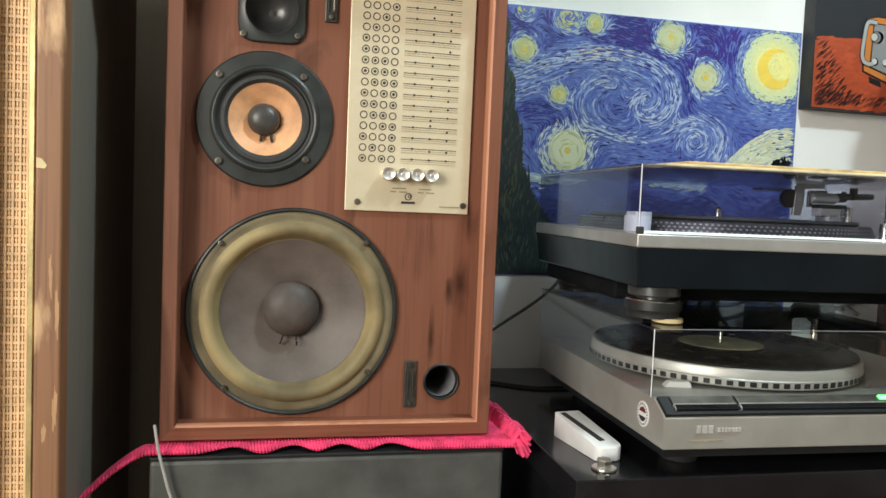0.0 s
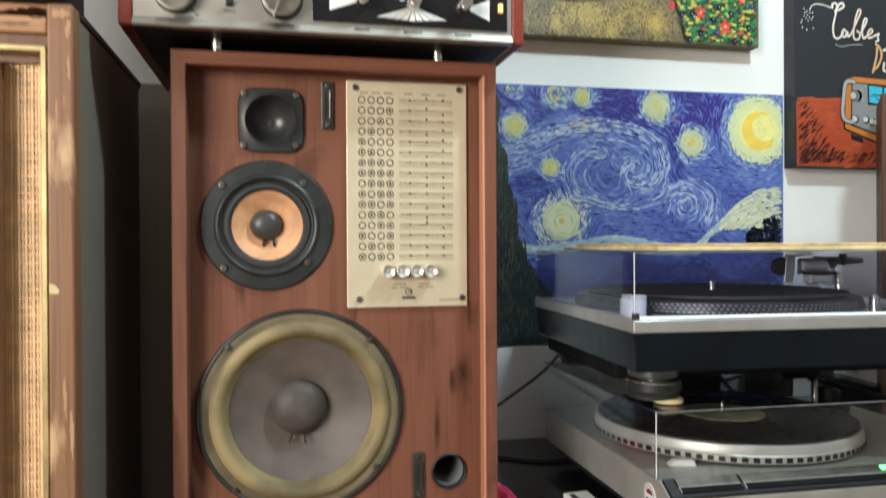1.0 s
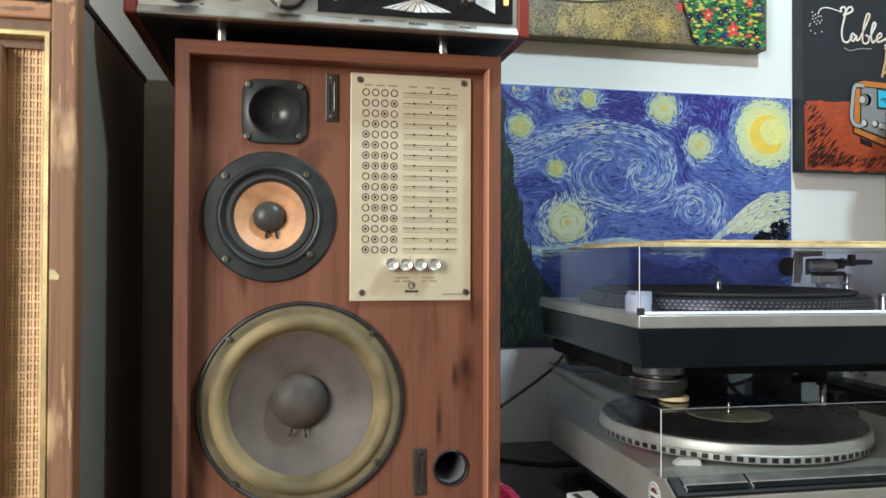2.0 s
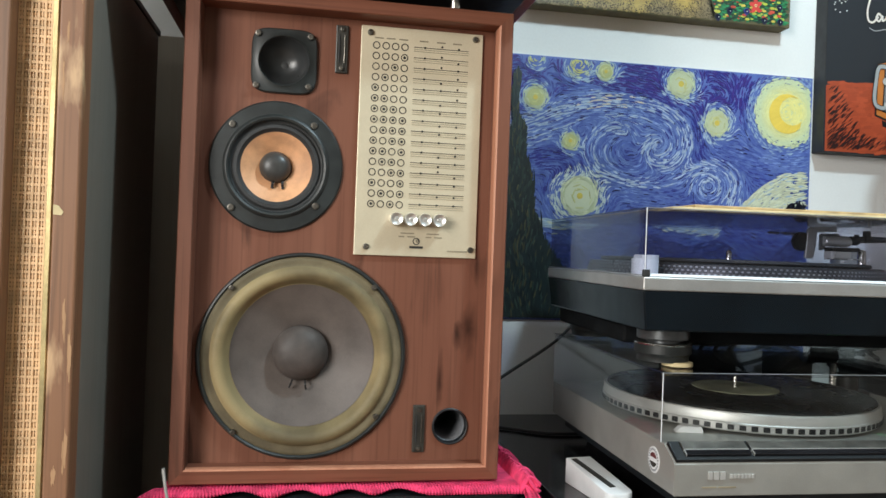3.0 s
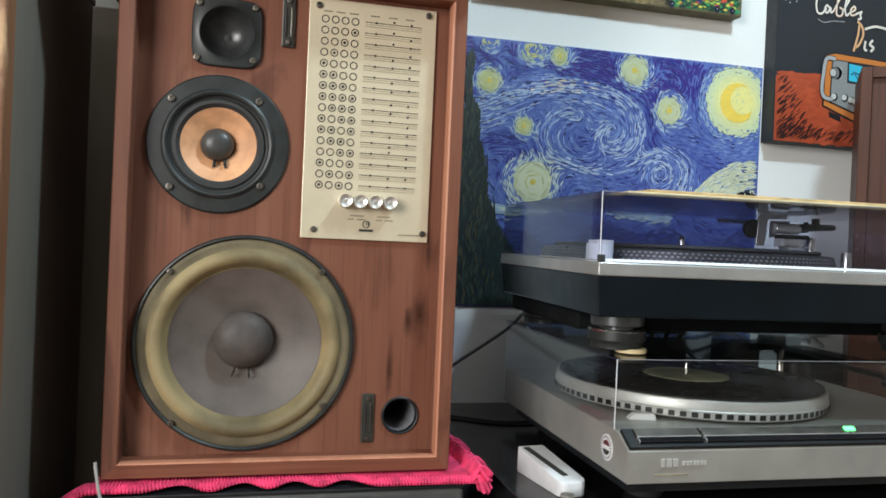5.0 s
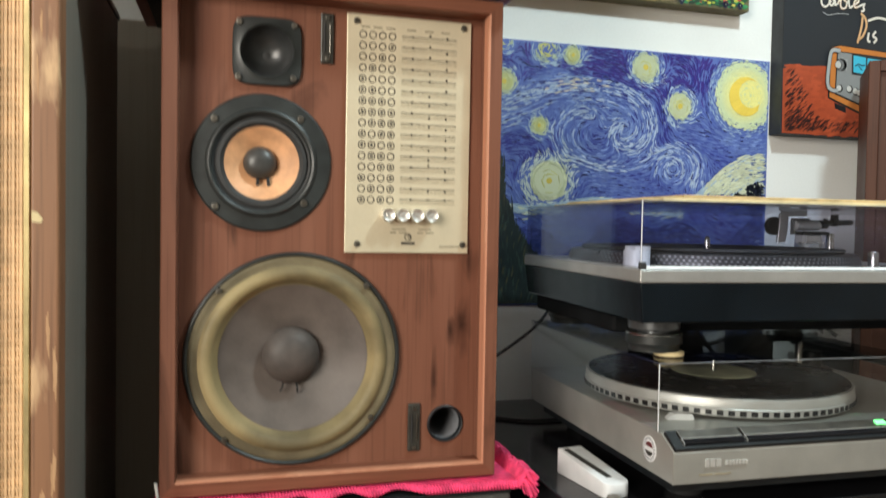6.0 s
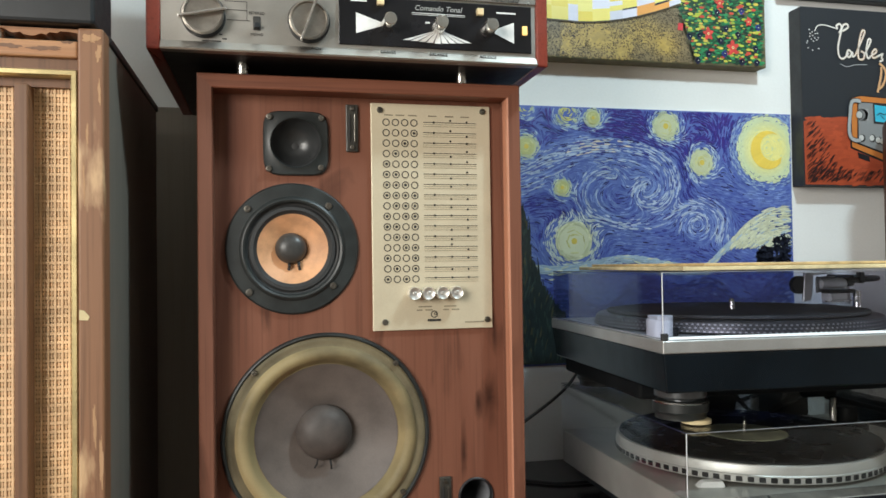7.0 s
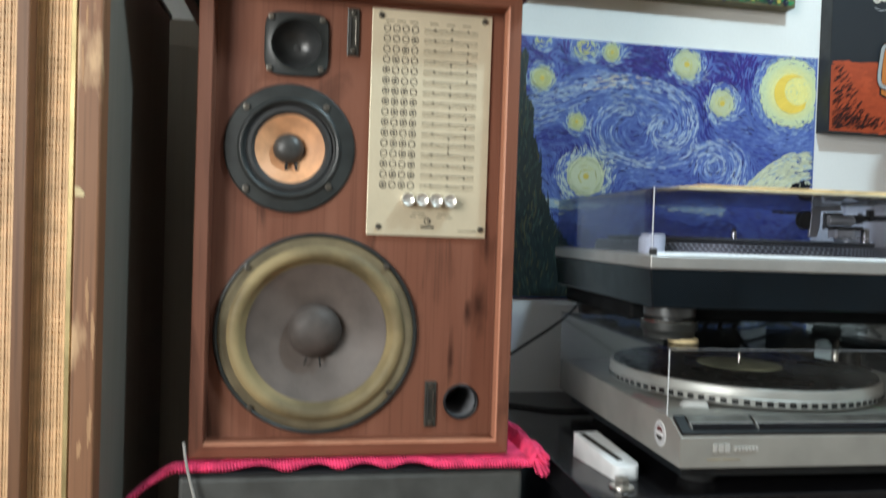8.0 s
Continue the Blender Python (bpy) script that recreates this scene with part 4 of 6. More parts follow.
    pl = part("platter", lathe([(0, dz + 0.003), (0.1540, dz + 0.003), (0.1555, dz + 0.0045), (0.1560, dz + 0.0115), (0.1548, dz + 0.0125), (0.1545, dz + 0.021), (0.1535, dz + 0.0225), (0.15, dz + 0.0225), (0, dz + 0.0215)], (cx, cy, 0), "z", 128), PLATTER, t, "cast aluminium platter with strobe windows", True, True)
    n = 86
    first = None
    for k in range(n):
        a = 2 * math.pi * k / n
        if first is None:
            first = part("strobe_window", box(0.1547, 0.1566, -0.0032, 0.0032, -0.0026, 0.0026), BLACK_PL, pl, "", True)
            ob = first
        else:
            ob = bpy.data.objects.new("strobe_window", first.data)
            scene.collection.objects.link(ob)
            ob.parent = pl
        ob.matrix_basis = Matrix.Translation((cx, cy, dz + 0.0078)) @ Matrix.Rotation(a, 4, "Z")
    rec = [(0.0036, dz + 0.0245)] + [(0.05 + 0.0985 * i / 60, dz + 0.0245 + (0.00025 if i % 2 else 0)) for i in range(61)] + [(0.1505, dz + 0.0245), (0.151, dz + 0.0235), (0.15, dz + 0.0226)]
    rc = part("record", lathe(rec, (cx, cy, 0), "z", 96), VINYL, t, "black vinyl record", True)
    part("label", lathe([(0.0037, dz + 0.0249), (0.0495, dz + 0.0249), (0.0498, dz + 0.0245)], (cx, cy, 0), "z", 64), LABEL_PAPER, rc, "pale green record label", True)
    part("spindle", lathe([(0.0020, dz + 0.02), (0.0020, dz + 0.037), (0.0013, dz + 0.0392), (0, dz + 0.0395)], (cx, cy, 0), "z", 20), ALU, pl, "", True, True)
    # pale strobe prism before the platter
    w = prism([(-0.0145, 0), (0.0145, 0), (0.0125, 0.0062), (-0.0075, 0.0062)], -0.006, 0.006)
    bmesh.ops.bevel(w, geom=w.edges[:], offset=0.0008, segments=2, affect="EDGES")
    w.transform(pose(0.0485, 0.070, dz, 0, 0, -12))
    part("strobe_prism", w, WHITE_PL, t, "small pale plastic prism", True)
    # tonearm at the far corner
    ax, ay = 0.385, 0.275
    arm = part("tonearm_base", lathe([(0.027, dz), (0.027, dz + 0.006), (0.024, dz + 0.008), (0.014, dz + 0.009), (0.013, dz + 0.03), (0, dz + 0.031)], (ax, ay, 0), "z", 40), BLACK_PL, t, "", True, True)
    part("arm_tube", tube(curve_through([(ax, ay + 0.04, dz + 0.037), (ax, ay - 0.02, dz + 0.037), (ax - 0.004, ay - 0.15, dz + 0.036), (ax - 0.022, ay - 0.19, dz + 0.035)], 6), 0.0040, 12), BLACK_PL, arm, "", True, True)
    part("counterweight", lathe([(0, -0.024), (0.0095, -0.024), (0.0105, -0.022), (0.0105, 0.022), (0.0095, 0.024), (0, 0.024)], (ax - 0.022, ay + 0.03, dz + 0.050), "x", 32), BLACK_PL, arm, "", True, True)
    part("arm_post", lathe([(0.0045, dz + 0.004), (0.0045, dz + 0.044), (0.003, dz + 0.046), (0, dz + 0.046)], (ax - 0.03, ay - 0.01, 0), "z", 20), ALU, arm, "bright arm rest post", True, True)
    part("headshell", box(ax - 0.034, ax - 0.016, ay - 0.225, ay - 0.188, dz + 0.030, dz + 0.036, 0.0015), BLACK_PL, arm, "", True)
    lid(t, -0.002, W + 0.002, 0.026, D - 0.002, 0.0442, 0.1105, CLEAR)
    # the plate with four dampers that carries the deck above
    return t


lower_turntable()


def upper_turntable():
    t = thing("turntable", pose(0.346, 0.676, 0.8897, 0, 0, -3.0), "black and silver direct-drive turntable stacked on another one", "turntable")
    W, D = 0.44, 0.345
    z0, zs, z1 = 0.0395, 0.0785, 0.0915
    bm = box(0, W, 0, D, z0, zs, 0.0018, seg=6)
    for v in bm.verts:
        k = (zs - v.co.z) / (zs - z0)
        v.co.x += 0.0045 * k * (1 if v.co.x < W / 2 else -1)
        v.co.y += 0.003 * k * (1 if v.co.y < D / 2 else -1)
    part("lower_body", bm, DECK_BLACK, t, "blue-black lower body", True)
    part("rubber_base", box(0.016, W - 0.016, 0.094, D - 0.006, z0 - 0.022, z0, 0.004), MATT_BLACK, t, "", True)
    p = part("top_plinth", box(-0.0008, W + 0.0008, -0.0008, D, zs, z1, 0.0016, seg=6), DECK_SILVER, t, "silver-grey top plinth", True)
    for x in (0.047, W - 0.047):
        for y in (0.06, D - 0.055):
            f = part("foot", lathe([(0, z0), (0.0245, z0), (0.0268, z0 - 0.002), (0.0268, z0 - 0.0115), (0.0255, z0 - 0.013), (0.017, z0 - 0.0135), (0.017, z0 - 0.0165)], (x, y, 0), "z", 48), FOOT_GREY, t, "dull silver damped foot", True, True)
            part("rubber_pad", lathe([(0.016, z0 - 0.0162), (0.0275, z0 - 0.0166), (0.0292, z0 - 0.018), (0.0292, z0 - 0.0265), (0.0275, z0 - 0.028), (0.0262, z0 - 0.0305), (0.0262, 0.0045), (0.015, 0.0042)], (x, y, 0), "z", 48), DRIVER_BLACK, f, "black rubber pad", True, True)
            part("chrome_ring", lathe([(0.0255, z0 - 0.0165), (0.0290, z0 - 0.0160), (0.0296, z0 - 0.0172), (0.0290, z0 - 0.0182)], (x, y, 0), "z", 48), ALU, f, "", True, True)
            if y < 0.1:
                part("felt_pad", lathe([(0, 0.0052), (0.015, 0.0052), (0.0155, 0.0045), (0.0155, 0.0012), (0, 0.0012)], (x + 0.010, y - 0.014, 0), "z", 32), SLEEVE, f, "cream felt pad", True, True)
    cx, cy = 0.175, 0.172
    pl = part("platter", lathe([(0, z1 + 0.001), (0.1655, z1 + 0.001), (0.1668, z1 + 0.0025), (0.166, z1 + 0.006), (0.1635, z1 + 0.013), (0.161, z1 + 0.0145), (0, z1 + 0.014)], (cx, cy, 0), "z", 128), RIM_DARK, t, "dark platter with rows of bright strobe dots", True, True)
    dots = bmesh.new()
    for row, (zz, rr) in enumerate(((0.0035, 0.1672), (0.0072, 0.1662), (0.0108, 0.1648))):
        for k in range(180):
            a = 2 * math.pi * (k + row * 0.4) / 180
            q = Matrix.Translation((cx, cy, z1 + zz)) @ Matrix.Rotation(a, 4, "Z")
            vs = [dots.verts.new(q @ Vector(v)) for v in ((rr, -0.0013, -0.0008), (rr, 0.0013, -0.0008), (rr - 0.0003, 0.0013, 0.0008), (rr - 0.0003, -0.0013, 0.0008), (rr - 0.001, 0, 0))]
            dots.faces.new(vs[:4])
    part("strobe_dots", dots, DOT_GREY, pl, "", True)["kind"] = "stuff"
    part("mat", lathe([(0.004, z1 + 0.0142), (0.148, z1 + 0.0142), (0.151, z1 + 0.0165), (0.15, z1 + 0.019), (0.145, z1 + 0.0195), (0.14, z1 + 0.0178), (0.004, z1 + 0.0178)], (cx, cy, 0), "z", 96), BLACK_RUB, pl, "black rubber mat", True, True)
    part("spindle", lathe([(0.0034, z1 + 0.015), (0.0034, z1 + 0.028), (0.0022, z1 + 0.031), (0, z1 + 0.0315)], (cx, cy, 0), "z", 20), ALU, pl, "", True, True)
    h = part("strobe_lamp_housing", lathe([(0.0135, z1), (0.0135, z1 + 0.0165), (0.0128, z1 + 0.0175), (0, z1 + 0.0175)], (0.0205, 0.05, 0), "z", 32), WHITE_PL, p, "pale cylindrical strobe lamp housing", True, True)
    half = [(0.0205 + 0.0135 * math.cos(radians(u)), 0.05 + 0.0135 * math.sin(radians(u))) for u in range(-125, 126, 10)]
    cap = bmesh.new()
    low, high = ([cap.verts.new((x, y, z)) for x, y in half] for z in (z1 + 0.0165, z1 + 0.0212))
    cap.faces.new(low[::-1])
    cap.faces.new(high)
    for i in range(len(half)):
        j = (i + 1) % len(half)
        cap.faces.new((low[i], low[j], high[j], high[i]))
    part("housing_cap", cap, WHITE_PL, h, "", True)
    part("strobe_window", box(0.030, 0.038, 0.042, 0.056, z1, z1 + 0.009, 0.001), BLACK_PL, p, "", True)
    part("pop_up_light", lathe([(0.0052, z1), (0.0052, z1 + 0.018), (0.0045, z1 + 0.019), (0, z1 + 0.019)], (0.279, 0.022, 0), "z", 24), ALU, p, "", True, True)
    part("speed_button", box(0.292, 0.306, 0.014, 0.028, z1, z1 + 0.004, 0.0008), ALU, p, "", True)
    # tonearm parked on its rest: bracket, silver barrel, cartridge, tube running to the far corner
    hy = 0.172
    g = part("tonearm_base", lathe([(0.03, z1), (0.03, z1 + 0.012), (0.027, z1 + 0.014), (0.018, z1 + 0.015), (0.017, z1 + 0.04), (0, z1 + 0.041)], (0.405, 0.285, 0), "z", 40), DECK_SILVER, t, "", True, True)
    part("arm_tube", tube(curve_through([(0.332, hy, 0.1405), (0.352, hy + 0.002, 0.1425), (0.395, hy + 0.02, 0.1435), (0.412, 0.25, 0.144), (0.412, 0.31, 0.144)], 8), 0.0036, 12), BLACK_PL, g, "", True, True)
    hs = part("headshell", lathe([(0, -0.0175), (0.0058, -0.0175), (0.0066, -0.0165), (0.0066, 0.0140), (0.0058, 0.0150), (0.0050, 0.0175), (0, 0.0175)], (0.3145, hy, 0.1385), "x", 28), RAISED, g, "silver headshell barrel", True, True)
    part("collar", lathe([(0, -0.006), (0.0052, -0.006), (0.0056, -0.004), (0.0056, 0.004), (0.0048, 0.006), (0, 0.006)], (0.337, hy, 0.1400), "x", 24), BLACK_PL, hs, "", True, True)
    part("collar_fin", box(0.3385, 0.3435, hy - 0.002, hy + 0.002, 0.1425, 0.1480, 0.0008), BLACK_PL, hs, "", True)
    part("shell_plate", box(0.3030, 0.3410, hy - 0.008, hy + 0.008, 0.1262, 0.1312, 0.0012), BLACK_PL, hs, "", True)
    part("cartridge", box(0.3085, 0.3300, hy - 0.0075, hy + 0.0075, 0.1180, 0.1262, 0.0012), RAISED, hs, "pale cartridge body", True)
    part("stylus_guard", box(0.3030, 0.3080, hy - 0.007, hy + 0.007, 0.1160, 0.1262, 0.0008), WHITE_PL, hs, "", True)
    part("arm_rest_post", lathe([(0.0048, z1), (0.0048, 0.1270), (0.0040, 0.1290), (0, 0.1290)], (0.3515, hy + 0.004, 0), "z", 24), ALU, g, "bright arm rest post", True, True)
    part("rest_clip", box(0.3525, 0.3585, hy - 0.003, hy + 0.006, 0.1380, 0.1530, 0.0012), BLACK_PL, g, "", True)
    br = prism([(0.2795, 0.1165), (0.2905, 0.1165), (0.2935, 0.1280), (0.2935, 0.1500), (0.3215, 0.1506), (0.3213, 0.1562), (0.2860, 0.1552), (0.2824, 0.1525)], hy + 0.009, hy + 0.013)
    bmesh.ops.bevel(br, geom=br.edges[:], offset=0.0006, segments=1, affect="EDGES")
    part("mounting_bracket", br, DECK_SILVER, g, "grey metal bracket", True)
    inner = prism([(0.2950, 0.1270), (0.3000, 0.1285), (0.3000, 0.1440), (0.3190, 0.1450), (0.3190, 0.1480), (0.2970, 0.1475), (0.2950, 0.1455)], hy + 0.001, hy + 0.006)
    part("finger_lift", inner, FOOT_GREY, hs, "", True)
    part("lift_disc", lathe([(0, -0.004), (0.0108, -0.004), (0.0116, -0.003), (0.0116, 0.003), (0.0108, 0.004), (0, 0.004)], (0.2770, hy + 0.014, 0.1372), "y", 32), BLACK_PL, g, "black round weight", True, True)
    part("chrome_strip", box(0.2980, 0.3420, hy - 0.010, hy - 0.006, 0.1160, 0.1176, 0.0004), ALU, g, "", True)
    part("cover_stop", box(-0.0012, 0.006, 0.0, 0.004, z1, z1 + 0.007, 0.001), BLACK_RUB, p, "", True)
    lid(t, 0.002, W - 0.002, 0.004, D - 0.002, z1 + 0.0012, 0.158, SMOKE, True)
    return t


upper_turntable()
_b = box(-0.155, 0.155, -0.156, 0.156, 0, 0.0042, 0.0008)
_b.transform(pose(0.557, 0.866, 1.0486, 0, 0, -3.0))
solo("record_sleeve", _b, SLEEVE, "yellowed card record sleeve lying on a dust cover", "record sleeve", "record sleeves")
_b = box(-0.148, 0.148, -0.150, 0.150, 0, 0.0032, 0.0008)
_b.transform(pose(0.572, 0.870, 1.0531, 0, 0, -1.2))
solo("record_sleeve", _b, SLEEVE_TAN, "tan card record sleeve lying on another one", "record sleeve", "record sleeves")


# ---- small things on the table ----
def white_box():
    t = thing("white_gadget", pose(0.3385, 0.748, 0.751, 0, 0, 8), "small white plastic wedge with a dark slot on the table", "gadget")
    bm = box(-0.0165, 0.0140, -0.046, 0.046, 0, 0.0275)
    for v in bm.verts:
        if v.co.z > 0.01 and v.co.y < 0:
            v.co.z = 0.0150
    uprights = [e for e in bm.edges if abs(e.verts[0].co.z - e.verts[1].co.z) > 0.01 and abs(e.verts[0].co.y - e.verts[1].co.y) < 0.001 and e.verts[0].co.y < 0]
    bmesh.ops.bevel(bm, geom=uprights, offset=0.010, segments=6, affect="EDGES", profile=0.5)
    bmesh.ops.bevel(bm, geom=bm.edges[:], offset=0.0016, segments=2, affect="EDGES", profile=0.5)
    part("body", bm, WHITE_PL, t, "", True, True)
    slope = math.atan2(0.0125, 0.092)
    slot = box(-0.0040, 0.0028, -0.036, 0.036, -0.0004, 0.0007, 0.0003)
    slot.transform(Matrix.Translation((-0.0055, 0.005, 0.0219)) @ Matrix.Rotation(slope, 4, "X") @ Matrix.Rotation(radians(5), 4, "Z"))
    part("slot", slot, PRINT, t, "", True)


white_box()


def bolt():
    t = thing("hex_bolt", pose(0.328, 0.684, 0.751, 0, 0, 12), "zinc hex bolt standing on its washer", "bolt")
    part("washer", lathe([(0, 0), (0.0118, 0), (0.0122, 0.0012), (0.0118, 0.0022), (0, 0.0022)], (0, 0, 0), "z", 36), STEEL, t, "", True, True)
    part("head", lathe([(0.0074, 0.002), (0.0076, 0.009), (0.0066, 0.0105), (0, 0.0105)], (0, 0, 0), "z", 6), STEEL, t, "", True)


bolt()


def cord(name, points, r, mat, label):
    return solo(name, tube(curve_through(points, 8), r, 8), mat, label, "cable", "", "", True)


cord("cable", [(0.24, 1.0, 0.79), (0.30, 1.0, 0.833), (0.375, 1.01, 0.88), (0.43, 1.06, 0.915)], 0.0022, CABLE, "black cable rising behind the turntables")
cord("cable", [(0.27, 1.06, 0.7535), (0.32, 1.03, 0.7535), (0.37, 1.0, 0.7535), (0.44, 1.0, 0.7535)], 0.0022, CABLE, "black cable lying on the table")
cord("cable", [(-0.093, 0.7285, 0.79), (-0.089, 0.7285, 0.765), (-0.0815, 0.7285, 0.735), (-0.074, 0.7285, 0.70), (-0.07, 0.7285, 0.6)], 0.0014, GREY_CABLE, "thin grey wire hanging before the stand")


# cables added to break up and darken the gap between the decks
for k, (sag, yy, top) in enumerate(((0.80, 1.04, 0.93), (0.845, 1.035, 0.94), (0.865, 1.042, 0.935), (0.825, 1.03, 0.95), (0.885, 1.05, 0.945), (0.905, 1.045, 0.95))):
    cord("cable", [(0.55 + 0.02 * k, 1.03, top), (0.58 + 0.02 * k, yy, (top + sag) / 2), (0.64 + 0.02 * k, yy + 0.012, sag), (0.72 + 0.02 * k, yy + 0.006, sag + 0.02), (0.84 + 0.015 * k, yy - 0.02, top - 0.01 * k)], 0.0032, CABLE, "black cable added as dark filling behind the turntables")


# stand-in boxes that keep the wall behind the decks dark
for x0, x1, h in ((0.585, 0.685, 0.160), (0.765, 0.815, 0.115)):
    solo("gap_box", box(x0, x1, 1.065, 1.125, 0.751, 0.751 + h, 0.003), BLACK_PL, "matt black box added to darken the gap behind the turntables", "box", "boxes behind the turntables")


# one more stand-in, lower, over the bright wall at the right
solo("gap_box", box(0.905, 0.975, 1.06, 1.125, 0.751, 0.846, 0.003), BLACK_PL, "low matt black box added to darken the gap behind the turntables", "box", "boxes behind the turntables")


def far_cabinet():
    t = thing("wooden_cabinet", pose(0.911, 0.989, 0.752, 0, 0, -39), "plain dark brown wooden cabinet standing askew by the wall", "cabinet")
    w, d, h = 0.30, 0.142, 0.533
    for x in (0.0, w - 0.016):
        part("side_panel", box(x, x + 0.016, 0, d, 0, h, 0.0015), CABINET, t, "", True)
    part("top_panel", box(0.016, w - 0.016, 0, d, h - 0.016, h - 0.0005), CABINET, t, "", True)
    part("bottom_panel", box(0.016, w - 0.016, 0, d, 0, 0.016), CABINET, t, "", True)
    part("front_panel", box(0.016, w - 0.016, 0.008, 0.020, 0.016, h - 0.016), CABINET, t, "", True)
    part("back_panel", box(0.016, w - 0.016, d - 0.012, d - 0.004, 0.016, h - 0.016), CABINET, t, "", True)


far_cabinet()


# ---- pictures on the wall, laid on stroke by stroke ----
class Paint:
    """Collects painted quads in a picture's plane (x right, z up) and makes one mesh of them."""

    def __init__(self):
        self.verts, self.faces, self.colours = [], [], []

    def patch(self, outline, y, colour):
        n = len(self.verts)
        self.verts += [(x, y, z) for x, z in outline]
        self.faces.append(tuple(range(n, n + len(outline))))
        self.colours += [(*colour, 1)] * len(outline)

    def stroke(self, x, z, angle, length, width, y, colour, bend=0.0):
        """A tapered brush stroke of two bent pieces."""
        pts = []
        for t, w in ((-0.5, 0.45), (-0.15, 1.0), (0.2, 0.95), (0.5, 0.3)):
            a = angle + bend * t
            px, pz = x + t * length * math.cos(a), z + t * length * math.sin(a)
            nx, nz = -math.sin(a) * width * w / 2, math.cos(a) * width * w / 2
            pts.append(((px + nx, pz + nz), (px - nx, pz - nz)))
        n = len(self.verts)
        for k, (a, b) in enumerate(pts):
            yy = y - (0.00012 if k in (1, 2) else 0)
            self.verts += [(a[0], yy, a[1]), (b[0], yy, b[1])]
            self.colours += [(*colour, 1)] * 2
        for k in range(3):
            self.faces.append((n + 2 * k, n + 2 * k + 1, n + 2 * k + 3, n + 2 * k + 2))

    def disc(self, x, z, r, y, colour, n=10, squash=1.0):
        self.patch([(x + r * math.cos(2 * math.pi * k / n), z + squash * r * math.sin(2 * math.pi * k / n)) for k in range(n)], y, colour)

    def line(self, points, width, y, colour):
        p = [Vector(q) for q in points]
        left, right = [], []
        for i, q in enumerate(p):
            d = (p[min(i + 1, len(p) - 1)] - p[max(i - 1, 0)]).normalized()
            w = width if not callable(width) else width(i / (len(p) - 1))
            left.append((q.x - d.y * w / 2, q.y + d.x * w / 2))
            right.append((q.x + d.y * w / 2, q.y - d.x * w / 2))
        for i in range(len(p) - 1):
            self.patch([left[i], right[i], right[i + 1], left[i + 1]], y, colour)

    def mesh(self, name, parent, material, label=""):
        m = ROOTS[parent.name].inverted()
        me = bpy.data.meshes.new(name)
        me.from_pydata([tuple(m @ Vector(v)) for v in self.verts], [], self.faces)
        a = me.color_attributes.new("paint", "FLOAT_COLOR", "POINT")
        a.data.foreach_set("color", np.array(self.colours, np.float32).ravel())
        me.materials.append(material)
        ob = new(name, me)
        ob.parent = parent
        if label:
            ob["label"] = label
        return ob


def tone(c, k):
    return tuple(max(0.0, min(1.0, v * k)) for v in c)


def blend(a, b, t):
    t = max(0.0, min(1.0, t))
    return tuple(p + (q - p) * t for p, q in zip(a, b))


